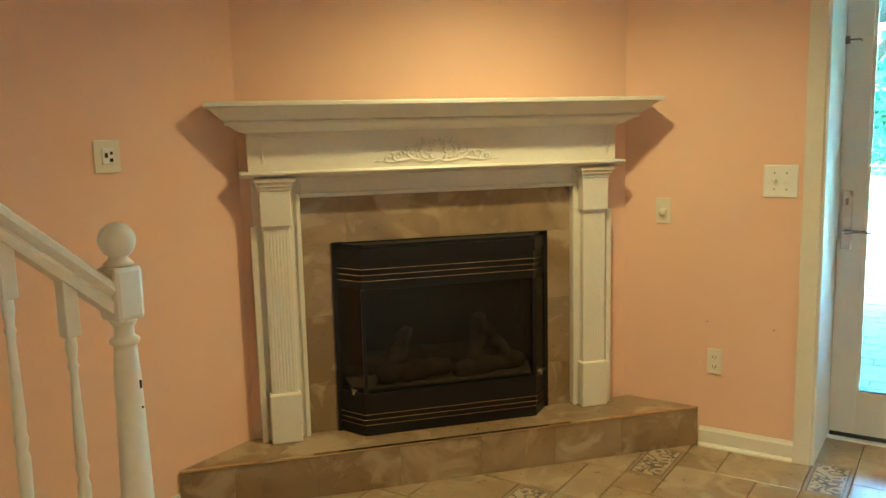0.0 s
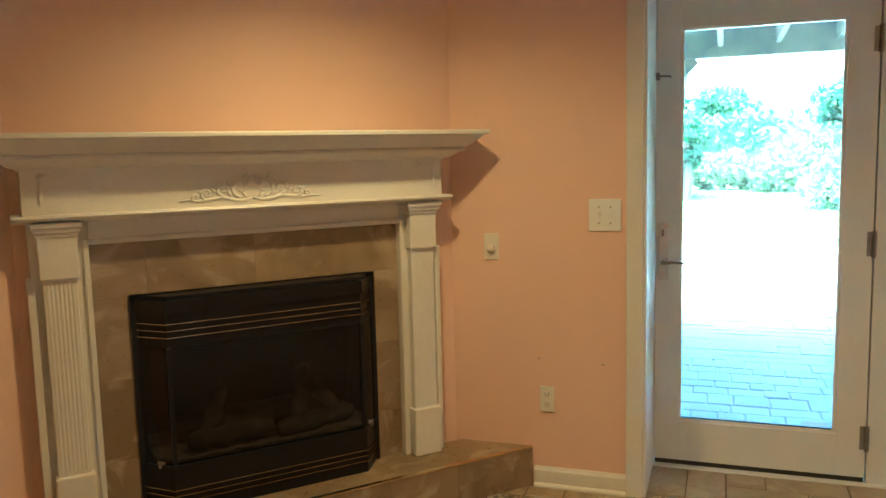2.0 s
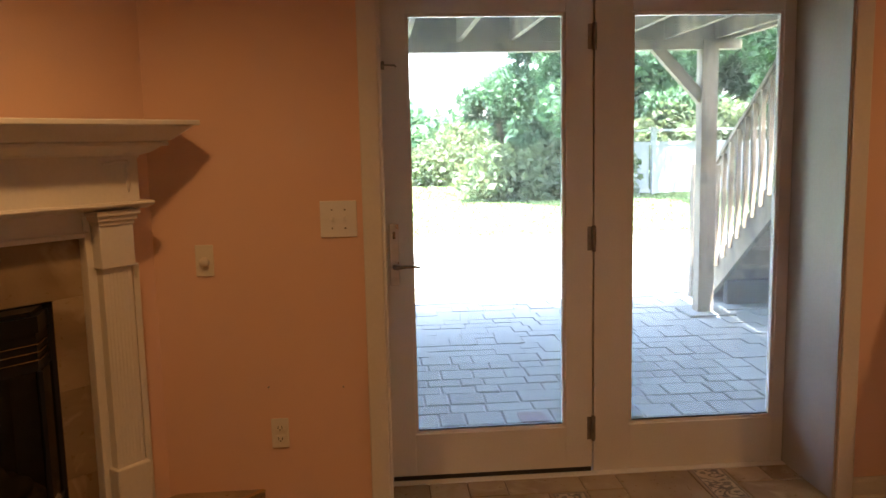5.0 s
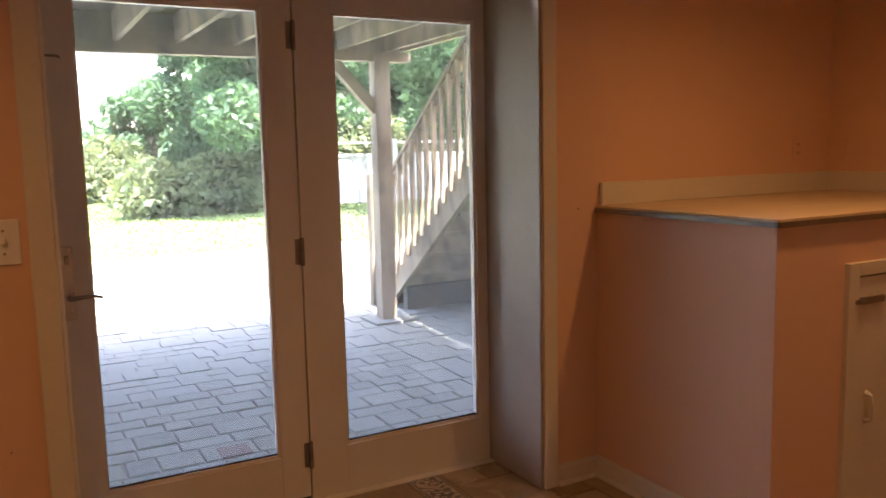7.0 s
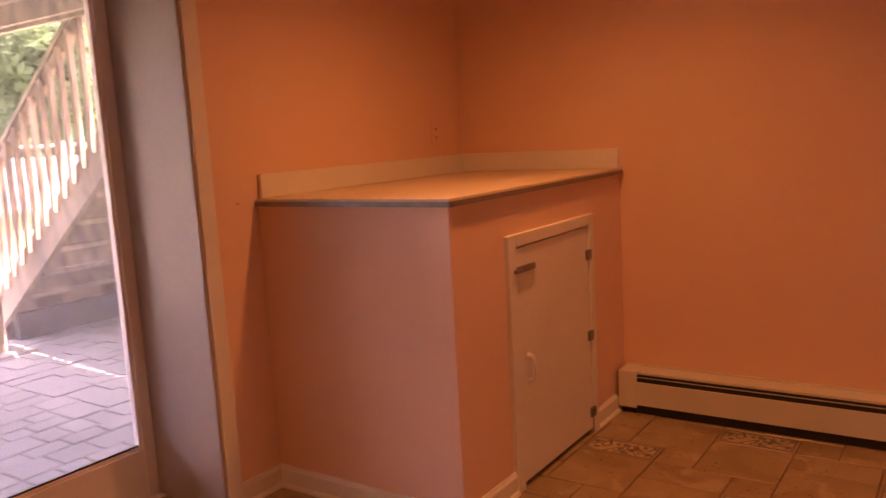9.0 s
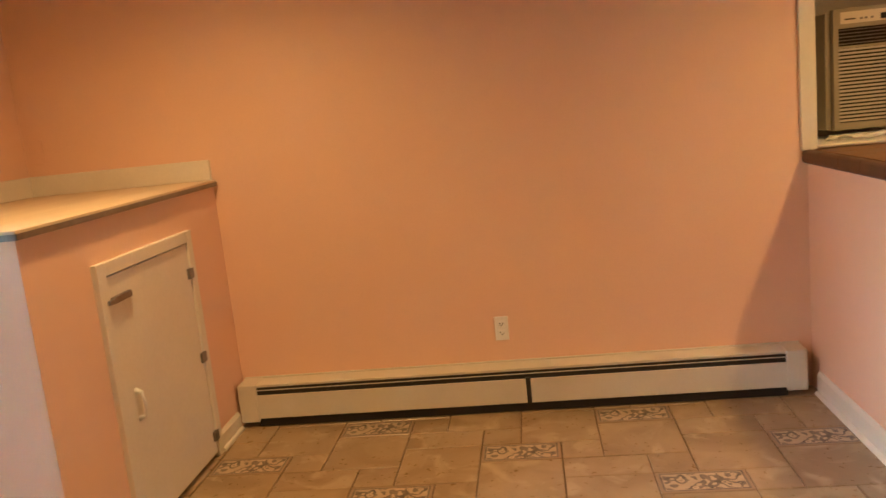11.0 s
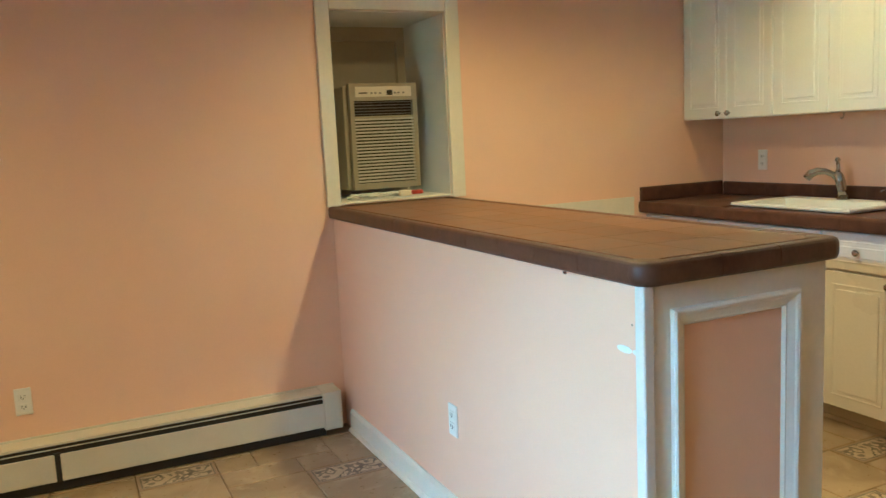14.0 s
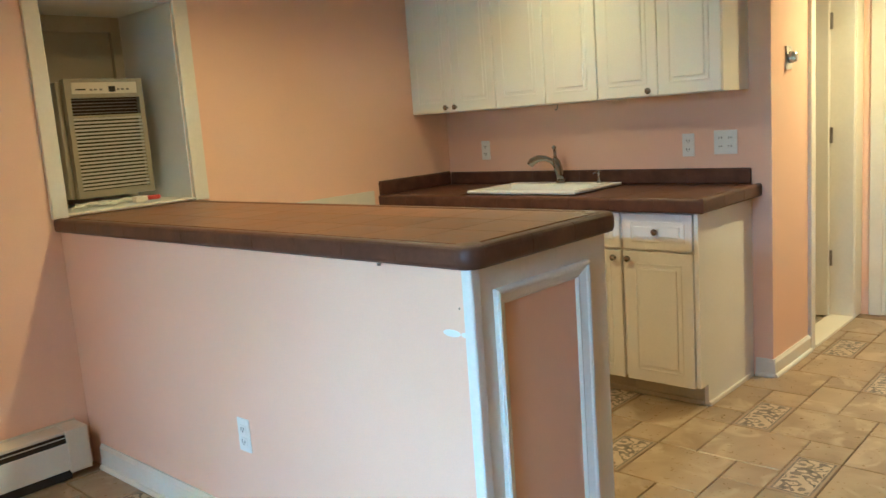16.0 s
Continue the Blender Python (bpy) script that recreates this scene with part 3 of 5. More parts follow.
railing = thing("stair_railing", "white turned stair railing with a ball-topped newel post", "railing")
newel = part("newel_post", lathe(bmesh.new(), [(0.030, 0.0), (0.030, 0.40), (0.026, 0.42), (0.029, 0.44), (0.0268, 0.60), (0.0252, 0.80), (0.0190, 1.050)] + [(r, NB - h * 0.84) for r, h in ((0.0165, 0.190), (0.0165, 0.184), (0.0205, 0.180), (0.0215, 0.175), (0.0195, 0.171), (0.0145, 0.167), (0.0140, 0.152), (0.0185, 0.143), (0.0215, 0.136))], NX, NY, 24), WHITE, railing, smooth=True)
part("block", boxes((NX - 0.0235, NX + 0.0235, NY - 0.0235, NY + 0.0235, NB - 0.116, NB - 0.037), bevel=0.007), WHITE, newel)
for dx, dy, z0, z1 in ((0.0172, 0.0060, 1.031, 1.043), (0.0178, 0.0055, 1.001, 1.004)):
    part("paint_chip", boxes((NX + dx, NX + dx + 0.0025, NY + dy, NY + dy + 0.003, z0, z1)), DARK, newel, "small dark paint chip")
R0 = 0.0262
part("ball", lathe(bmesh.new(), [(0.0205, NB - 0.0375), (0.021, NB - 0.0335), (0.0165, NB - 0.029), (0.013, NB - 0.0245)] + [(R0 * math.sin(q), NB - R0 * math.cos(q)) for q in [0.52 + 0.2 * i for i in range(13)]] + [(0.003, NB + 0.0262)], NX, NY, 24), WHITE, newel, smooth=True)
SL = 0.84
hr = bmesh.new()
prof = [(c * 0.66, d * 0.66) for c, d in ((-0.022, -0.052), (0.022, -0.052), (0.026, -0.03), (0.019, -0.018), (0.031, 0.0), (0.027, 0.018), (0.012, 0.027), (-0.012, 0.027), (-0.027, 0.018), (-0.031, 0.0), (-0.019, -0.018), (-0.026, -0.03))]
zr = 1.180
e0 = [hr.verts.new((NX + x, NY - 0.02, zr + z)) for x, z in prof]
e1 = [hr.verts.new((NX + x, NY - 1.28, zr + 1.26 * SL + z)) for x, z in prof]
for i in range(len(prof)):
    j = (i + 1) % len(prof)
    hr.faces.new((e0[i], e0[j], e1[j], e1[i]))
hr.faces.new(e0), hr.faces.new(e1)
bmesh.ops.recalc_face_normals(hr, faces=hr.faces)
part("handrail", hr, WHITE, railing)
for k in range(1, 15):
    y = NY - 0.0025 - 0.081 * k
    top = zr - 0.036 + (NY - 0.02 - y) * SL
    zb = 0.16 + (NY + 0.02 - y) * SL
    bal = part("baluster", lathe(bmesh.new(), [(0.0105, zb - 0.02), (0.0105, top - 0.40), (0.0070, top - 0.385), (0.0095, top - 0.285), (0.0065, top - 0.275), (0.0095, top - 0.2585), (0.0070, top - 0.248), (0.0085, top - 0.23), (0.0058, top - 0.135), (0.0056, top - 0.118), (0.0080, top - 0.112), (0.0056, top - 0.105), (0.0082, top - 0.085), (0.0070, top - 0.068)], NX, y, 14), WHITE, railing, smooth=True)
    part("top_block", boxes((NX - 0.0105, NX + 0.0105, y - 0.0105, y + 0.0105, top - 0.070, top + 0.016), bevel=0.0015), WHITE, bal)

# ---- glazed double door ----
GZ0, GZ1, DF = 0.207, 1.936, 4.158     # glass heights, door face
door_frame = thing("door_frame", "white painted deep door casing with jamb boards", "door frame", kind="structure")
CW = 0.068
for name, bx in (("casing_left", (DX0 - CW, DX0, DOORW - 0.020, DOORW + 0.002, 0, DTOP + CW)), ("casing_right", (DX1, DX1 + CW, DOORW - 0.020, DOORW + 0.002, 0, DTOP + CW)), ("casing_head", (DX0, DX1, DOORW - 0.020, DOORW + 0.002, DTOP, DTOP + CW)),
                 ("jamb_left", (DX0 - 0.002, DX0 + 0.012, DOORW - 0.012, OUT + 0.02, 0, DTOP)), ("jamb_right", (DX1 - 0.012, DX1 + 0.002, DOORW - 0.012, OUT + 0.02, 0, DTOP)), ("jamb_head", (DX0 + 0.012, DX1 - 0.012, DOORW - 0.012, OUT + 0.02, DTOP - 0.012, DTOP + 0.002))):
    part(name, boxes(bx, bevel=0.004), JAMB_SHADED if name == "jamb_right" else DOORWHITE if "jamb" in name else WHITE, door_frame)
part("threshold", boxes((DX0 + 0.012, DX1 - 0.012, DF - 0.035, OUT + 0.05, -0.004, 0.005), bevel=0.002), DOORWHITE, door_frame, "worn white threshold")


def glazed_leaf(name, x0, x1, g0, g1, label, z0=0.026, sweep=True):
    d = thing(name, label, "glazed door", kind="")
    z1 = DTOP - 0.016
    for nm, bx in (("stile", (x0, g0, DF, DF + 0.045, z0, z1)), ("stile", (g1, x1, DF, DF + 0.045, z0, z1)), ("bottom_rail", (g0, g1, DF, DF + 0.045, z0, GZ0)), ("top_rail", (g0, g1, DF, DF + 0.045, GZ1, z1))):
        part(nm, boxes(bx, bevel=0.002), DOORWHITE, d)
    w = 0.012
    part("glazing_bead", boxes((g0, g0 + w, DF + 0.008, DF + 0.037, GZ0 + w, GZ1 - w), (g1 - w, g1, DF + 0.008, DF + 0.037, GZ0 + w, GZ1 - w), (g0, g1, DF + 0.008, DF + 0.037, GZ0, GZ0 + w), (g0, g1, DF + 0.008, DF + 0.037, GZ1 - w, GZ1)), DOORWHITE, d)
    p = part("pane", boxes((g0 + 0.004, g1 - 0.004, DF + 0.020, DF + 0.0225, GZ0 + 0.004, GZ1 - 0.004)), GLASS, d)
    p.visible_shadow = False
    part("spacer", boxes((g0 + w, g1 - w, DF + 0.016, DF + 0.026, GZ0 + w, GZ0 + w + 0.006)), DARK, d)
    if sweep:
        part("sweep", boxes((x0 + 0.004, x1 - 0.004, DF + 0.004, DF + 0.04, 0.004, 0.028)), DARK, d, "dark weather sweep")
    return d


leaf1 = glazed_leaf("glazed_door", DX0 + 0.014, 0.855, 0.097, 0.740, "white full-glass patio door with a lever handle, closed")
leaf2 = glazed_leaf("glazed_side_door", 0.861, DX1 - 0.014, 1.017, 1.655, "white full-glass fixed patio door leaf, closed", 0.006, False)
part("astragal", boxes((0.842, 0.874, DF + 0.0455, DF + 0.058, 0.03, DTOP - 0.02), bevel=0.003), DOORWHITE, leaf2)
for z in (1.84, 1.02, 0.20):
    h = part("hinge", lathe(bmesh.new(), [(0.007, z - 0.055), (0.009, z - 0.05), (0.009, z + 0.05), (0.007, z + 0.055)], 0.858, DF - 0.008, 12), STEEL, leaf1, "dark steel hinge")
    part("hinge_leaf", boxes((0.832, 0.852, DF - 0.003, DF + 0.001, z - 0.05, z + 0.05)), STEEL, h)
plate = part("lock_plate", boxes((0.008, 0.048, DF - 0.008, DF, 0.85, 1.105), bevel=0.004), NICKEL, leaf1, "satin nickel lock plate")
lv = bmesh.new()
tube(lv, [(0.028, DF - 0.006, 0.93), (0.028, DF - 0.045, 0.93), (0.036, DF - 0.053, 0.93), (0.07, DF - 0.053, 0.934), (0.105, DF - 0.050, 0.933), (0.132, DF - 0.046, 0.926)], [0.009, 0.009, 0.009, 0.007, 0.006, 0.005], 10)
part("lever", lv, CHROME, plate, smooth=True)
part("thumb_turn", boxes((0.022, 0.034, DF - 0.028, DF - 0.008, 1.045, 1.075), bevel=0.003), CHROME, plate)
hk = bmesh.new()
tube(hk, [(DX0 + 0.006, DF - 0.012, 1.737), (0.05, DF - 0.016, 1.735), (0.056, DF - 0.016, 1.728)], 0.004, 8)
box(hk, DX0 + 0.012, DX0 + 0.03, DF - 0.012, DF, 1.72, 1.752)
part("hook_latch", hk, STEEL, leaf1, "small steel hook latch")

# ---- baseboards ----
def baseboard(name, pts, h=0.088, t=0.014):
    """A moulded skirting along plan points, standing to the left of their course."""
    bm = bmesh.new()
    for (x0, y0), (x1, y1) in zip(pts, pts[1:]):
        d = Vector((x1 - x0, y1 - y0))
        L = d.length
        n = Vector((-d.y, d.x)) / L
        sub = bmesh.new()
        extrude_x(sub, [(0.001, 0), (t + 0.012, 0), (t + 0.012, 0.008), (t + 0.006, 0.016), (t, 0.018), (t, h - 0.016), (t - 0.006, h - 0.006), (t - 0.008, h), (0.001, h)], -0.0, L)
        m = Matrix(((d.x / L, n.x, 0, x0), (d.y / L, n.y, 0, y0), (0, 0, 1, 0.0), (0, 0, 0, 1)))
        bmesh.ops.transform(sub, matrix=m, verts=sub.verts)
        me = bpy.data.meshes.new("tmp")
        sub.to_mesh(me)
        sub.free()
        bm.from_mesh(me)
        bpy.data.meshes.remove(me)
    bmesh.ops.recalc_face_normals(bm, faces=bm.faces)
    return structure(name, bm, WHITE, "white painted moulded baseboard")


baseboard("baseboard_door_wall", [(DX0 - CW, DOORW), (-0.474, DOORW)])
baseboard("baseboard_left", [(LEFT, 2.14), (LEFT, NY + 0.05)])
baseboard("baseboard_door_right", [(2.005, DOORW), (DX1 + CW, DOORW)])

# ---- corner cupboard box ----
BX, BY, BZ = 2.005, 2.892, 1.135
cupboard = thing("corner_cupboard", "peach painted built-in corner box with a white access door", "built-in cupboard")
part("side_panel", boxes((BX, BX + 0.09, BY + 0.09, DOORW - 0.001, 0, BZ)), PEACH, cupboard)
for bx in ((BX, 2.40, BY, BY + 0.09, 0, BZ), (3.065, RIGHT - 0.001, BY, BY + 0.09, 0, BZ), (2.40, 3.065, BY, BY + 0.09, 0.945, BZ)):
    part("front_panel", boxes(bx), PEACH, cupboard)
part("top_board", boxes((BX - 0.012, RIGHT - 0.002, BY - 0.014, DOORW - 0.002, BZ, BZ + 0.024), bevel=0.003), PLY, cupboard, "pale varnished plywood top")
part("edge_trim", boxes((BX - 0.016, RIGHT - 0.003, BY - 0.018, BY - 0.0145, BZ - 0.004, BZ + 0.014), (BX - 0.016, BX - 0.0125, BY - 0.018, DOORW - 0.003, BZ - 0.004, BZ + 0.014)), STEEL, cupboard, "thin metal edge strip")
part("back_splash", boxes((BX + 0.01, RIGHT - 0.02, DOORW - 0.020, DOORW - 0.001, BZ + 0.024, 1.252), bevel=0.003), WHITE, cupboard)
part("side_splash", boxes((RIGHT - 0.020, RIGHT - 0.001, BY, DOORW - 0.002, BZ + 0.024, 1.252), bevel=0.003), WHITE, cupboard)
for bx in ((2.352, 2.408, BY - 0.020, BY + 0.002, 0, 0.985), (3.06, 3.108, BY - 0.020, BY + 0.002, 0, 0.985), (2.408, 3.06, BY - 0.020, BY + 0.002, 0.938, 0.985)):
    part("door_casing", boxes(bx, bevel=0.003), WHITE, cupboard)
cd = part("door", boxes((2.412, 3.056, BY - 0.012, BY + 0.012, 0.022, 0.932), bevel=0.003), WHITE, cupboard)
hb = bmesh.new()
tube(hb, [(2.475, BY - 0.012, 0.515), (2.475, BY - 0.035, 0.51), (2.475, BY - 0.042, 0.465), (2.475, BY - 0.035, 0.42), (2.475, BY - 0.012, 0.412)], [0.011, 0.007, 0.006, 0.007, 0.011], 10)
part("pull_handle", hb, PLASTIC_W, cd, "small white pull handle", smooth=True)
for z in (0.81, 0.45, 0.10):
    part("hinge", boxes((3.03, 3.075, BY - 0.023, BY - 0.010, z - 0.022, z + 0.022), bevel=0.003), STEEL, cd, "dull steel hinge")
part("barrel_latch", boxes((2.42, 2.545, BY - 0.026, BY - 0.010, 0.838, 0.862), (2.385, 2.43, BY - 0.030, BY - 0.018, 0.842, 0.858), bevel=0.003), STEEL, cd, "sliding steel barrel latch")
baseboard("baseboard_box_side", [(BX, BY), (BX, DOORW)])
baseboard("baseboard_box_front", [(2.352, BY), (BX - 0.014, BY)])
baseboard("baseboard_box_end", [(RIGHT - 0.125, BY), (3.108, BY)])

# ---- baseboard heater ----
HX, HY0, HY1 = 3.352, 0.345, 2.876
heater = thing("baseboard_heater", "long cream enamel hot-water baseboard heater with a dark slot", "baseboard heater")
part("back_plate", boxes((RIGHT - 0.012, RIGHT - 0.001, HY0, HY1, 0.01, 0.212)), HEATER, heater)
hp = bmesh.new()
for y0, y1 in ((HY0 + 0.085, 1.528), (1.548, HY1 - 0.085)):
    box(hp, HX, HX + 0.006, y0, y1, 0.045, 0.158, bevel=0.002)
part("front_panel", hp, HEATER, heater)
part("joint_cover", boxes((HX + 0.001, HX + 0.02, 1.524, 1.552, 0.04, 0.162), bevel=0.002), DARK, heater, "dark joint strip")
part("top_cover", boxes((HX + 0.022, RIGHT - 0.002, HY0 + 0.08, HY1 - 0.08, 0.198, 0.205), (HX + 0.012, HX + 0.024, HY0 + 0.08, HY1 - 0.08, 0.192, 0.2045), bevel=0.002), HEATER, heater)
part("damper", boxes((HX + 0.010, HX + 0.03, HY0 + 0.08, HY1 - 0.08, 0.1765, 0.1795)), HEATER, heater)
# solid near-black box puts shade into the top slot and bottom gap
part("fin_core", boxes((HX + 0.014, RIGHT - 0.014, HY0 + 0.08, HY1 - 0.08, 0.003, 0.19)), DARK, heater, "finned core blackened for the shade in the slots")
for y0, y1 in ((HY0, HY0 + 0.086), (HY1 - 0.086, HY1)):
    part("end_cap", boxes((HX - 0.004, RIGHT - 0.002, y0, y1, 0.03, 0.209), bevel=0.004), HEATER, heater)

# ---- niche with the air conditioner ----
niche = thing("wall_niche", "white lined wall niche with a painted casing", "niche", kind="structure")
ND = 3.99
for bx in ((RIGHT + 0.003, ND, NY1 - 0.004, NY1 + 0.02, NZ0 - 0.02, NZ1 + 0.02), (RIGHT + 0.003, ND, NY0 - 0.02, NY0 + 0.004, NZ0 - 0.02, NZ1 + 0.02), (RIGHT + 0.003, ND, NY0 + 0.004, NY1 - 0.004, NZ0 - 0.02, NZ0 + 0.004), (RIGHT + 0.003, ND, NY0 + 0.004, NY1 - 0.004, NZ1 - 0.004, NZ1 + 0.02)):
    part("liner_board", boxes(bx), DOORWHITE, niche)
part("back_panel", boxes((ND, ND + 0.02, NY0 - 0.02, NY1 + 0.02, NZ0 - 0.02, NZ1 + 0.02)), FILLER, niche)
part("filler_frame", boxes((ND - 0.03, ND, NY1 - 0.03, NY1, 1.60, NZ1), (ND - 0.03, ND, NY0, NY0 + 0.05, 1.60, NZ1), (ND - 0.03, ND, NY0 + 0.05, NY1 - 0.03, NZ1 - 0.075, NZ1), bevel=0.003), FILLER, niche)
part("casing", boxes((RIGHT - 0.020, RIGHT + 0.002, NY1, NY1 + 0.066, NZ0 - 0.01, NZ1 + 0.068), (RIGHT - 0.020, RIGHT + 0.002, NY0 - 0.072, NY0, NZ0 - 0.01, NZ1 + 0.068), (RIGHT - 0.020, RIGHT + 0.002, NY0, NY1, NZ1, NZ1 + 0.068), bevel=0.004), WHITE, niche)
part("sill", boxes((RIGHT - 0.018, RIGHT + 0.02, NY0, NY1, NZ0 - 0.004, NZ0 + 0.006), bevel=0.002), WHITE, niche)

ac = thing("air_conditioner", "beige upright window air conditioner with dark louvres", "air conditioner")
AX, AY0, AY1, AZ0, AZ1 = 3.70, -0.268, 0.092, 1.098, 1.622
part("case", boxes((AX + 0.035, ND - 0.002, AY0 + 0.006, AY1 - 0.006 + 0.03, AZ0, AZ1 - 0.01), bevel=0.006), AC_BODY, ac)
fr = boxes((AX, AX + 0.04, AY0, AY0 + 0.022, AZ0 + 0.03, 1.538), (AX, AX + 0.04, AY1 - 0.022, AY1, AZ0 + 0.03, 1.538), (AX, AX + 0.04, AY0, AY1, AZ0, AZ0 + 0.03), (AX, AX + 0.04, AY0, AY1, 1.538, AZ1), (AX + 0.001, AX + 0.03, AY0 + 0.021, AY1 - 0.021, 1.452, 1.462))
part("front_frame", fr, AC_BODY, ac)
part("grille_back", boxes((AX + 0.03, AX + 0.036, AY0 + 0.02, AY1 - 0.02, AZ0 + 0.02, 1.54)), DARK, ac)
for k in range(20):
    z = AZ0 + 0.036 + k * 0.0162
    part("louvre", boxes((AX + 0.003, AX + 0.022, AY0 + 0.02, AY1 - 0.02, z, z + 0.0085)), AC_SLAT, ac)
for k in range(5):
    z = 1.470 + k * 0.0145
    part("vent_vane", boxes((AX + 0.012, AX + 0.03, AY0 + 0.02, AY1 - 0.02, z, z + 0.004)), STEEL, ac)
part("side_handle", boxes((AX + 0.05, AX + 0.075, AY0 - 0.006, AY0 + 0.008, 1.41, 1.56), bevel=0.002), DARK, ac, "dark side strip")
cp = part("control_panel", boxes((AX - 0.002, AX + 0.004, AY0 + 0.03, AY1 - 0.03, 1.556, 1.606), bevel=0.001), PLASTIC, ac)
part("display", boxes((AX - 0.004, AX, -0.135, -0.105, 1.563, 1.588)), DARK, cp)
for y in (-0.20, -0.175, -0.155, -0.075, -0.05, -0.03):
    part("button", boxes((AX - 0.005, AX, y, y + 0.012, 1.570, 1.578), bevel=0.001), STEEL, cp)
part("badge_bar", boxes((AX - 0.004, AX, 0.0, 0.045, 1.572, 1.578)), DARK, cp)
for k, (y0, y1, z) in enumerate(((0.10, -0.12, 1.068), (0.14, -0.05, 1.075), (0.05, -0.20, 1.066), (0.16, 0.0, 1.069), (0.0, -0.24, 1.074))):
    w = bmesh.new()
    tube(w, [(3.62 + 0.02 * math.sin(i * 1.3 + k), y0 + (y1 - y0) * i / 8, z + 0.008 * math.sin(i * 1.1 + 2 * k) ** 2) for i in range(9)], 0.0062, 8)
    tagged(part("power_cord", w, WIRE, smooth=True), "loose white power cord on the niche sill", "cable")
adapter = thing("cord_plug", "pale plug with a red cap lying on the sill", "plug")
part("plug_body", boxes((3.57, 3.61, -0.16, -0.10, 1.061, 1.089), bevel=0.006), PLASTIC, adapter)
part("plug_cap", boxes((3.575, 3.605, -0.225, -0.16, 1.066, 1.086), bevel=0.006), REDCAP, adapter, "red plug cap")

# ---- peninsula ----
PX, PY1, PY0, PZ = 1.275, 0.288, -0.285, 0.995
pen = thing("peninsula", "peach painted peninsula half wall with a white panelled end", "kitchen peninsula")
part("front_wall", boxes((PX + 0.012, RIGHT - 0.001, PY1 - 0.09, PY1, 0, PZ)), PEACH, pen)
part("back_wall", boxes((PX + 0.012, RIGHT - 0.001, PY0, PY0 + 0.09, 0, PZ)), PEACH, pen)
part("corner_trim", boxes((PX - 0.006, PX + 0.026, PY1 - 0.026, PY1 + 0.006, 0, PZ - 0.001), bevel=0.005), DOORWHITE, pen)
part("end_board", boxes((PX, PX + 0.012, 0.204, PY1 - 0.0265, 0, PZ), (PX, PX + 0.012, PY0, -0.178, 0, PZ), (PX, PX + 0.012, -0.178, 0.204, 0.922, PZ), (PX, PX + 0.012, -0.178, 0.204, 0, 0.16)), WHITE, pen)
part("end_panel", boxes((PX + 0.008, PX + 0.0115, -0.178, 0.204, 0.16, 0.922)), PEACH, pen)
pm = bmesh.new()
rings = []
for d, h in ((-0.010, 0.000), (-0.009, 0.012), (-0.003, 0.016), (0.004, 0.014), (0.008, 0.010), (0.026, 0.001), (0.030, 0.001), (0.036, -0.0085)):
    rings.append([pm.verts.new((PX - h, y, z)) for y, z in ((-0.178 + d, 0.16 + d), (0.204 - d, 0.16 + d), (0.204 - d, 0.922 - d), (-0.178 + d, 0.922 - d))])
for ra, rb in zip(rings, rings[1:]):
    for k in range(4):
        pm.faces.new((ra[k], ra[(k + 1) % 4], rb[(k + 1) % 4], rb[k]))
bmesh.ops.recalc_face_normals(pm, faces=pm.faces)
part("panel_moulding", pm, DOORWHITE, pen)
for x, y0, w, h in ((1.345, 0.0, 0.055, 0.018), (1.302, 0, 0.028, 0.013)):
    pb = lathe(bmesh.new(), [(0.5, 0.0), (0.48, 0.0006), (0.3, 0.001)], seg=14)
    ob = part("spackle_patch", pb, PRIMER, pen, "white spackle patch")
    ob.matrix_world = Matrix.Translation((x, PY1 + 0.0003, 0.836)) @ Euler((radians(-90), 0, 0)).to_matrix().to_4x4() @ Matrix.Diagonal((w, h, 1, 1))
baseboard("baseboard_peninsula", [(PX + 0.03, PY1), (RIGHT - 0.11, PY1)], 0.104, 0.016)

CT0, CT1, CY1, CY0 = 1.250, RIGHT - 0.002, 0.310, -0.330
pent = thing("bar_countertop", "brown glazed tile bar top with rounded edge tiles", "countertop")
part("bed", boxes((CT0 + 0.03, CT1, CY0 + 0.03, CY1 - 0.03, PZ + 0.001, 1.0425)), BROWN_EDGE, pent)


def edge_run(parent, x0, x1, y0, y1, z0, z1, axis, mat, step=0.205, name="edge_tile"):
    """Edge tiles in a row, rounded along their length."""
    long0, long1, c0, c1 = (x0, x1, y0, y1) if axis == "x" else (y0, y1, x0, x1)
    n = max(1, round((long1 - long0) / step))
    q = min(0.014, (c1 - c0) * 0.45, (z1 - z0) * 0.4)
    prof = []
    for cc, cz, a0 in ((c1 - q, z0 + q, -90), (c1 - q, z1 - q, 0), (c0 + q, z1 - q, 90), (c0 + q, z0 + q, 180)):
        prof += [(cc + q * math.cos(radians(a0 + k * 30)), cz + q * math.sin(radians(a0 + k * 30))) for k in range(4)]
    for k in range(n):
        a, b = long0 + (long1 - long0) * k / n, long0 + (long1 - long0) * (k + 1) / n
        bm = extrude_x(bmesh.new(), prof, a + 0.0008, b - 0.0008)
        if axis == "y":
            bmesh.ops.transform(bm, matrix=Matrix(((0, 1, 0, 0), (1, 0, 0, 0), (0, 0, 1, 0), (0, 0, 0, 1))), verts=bm.verts)
            bmesh.ops.recalc_face_normals(bm, faces=bm.faces)
        part(name, bm, mat, parent)


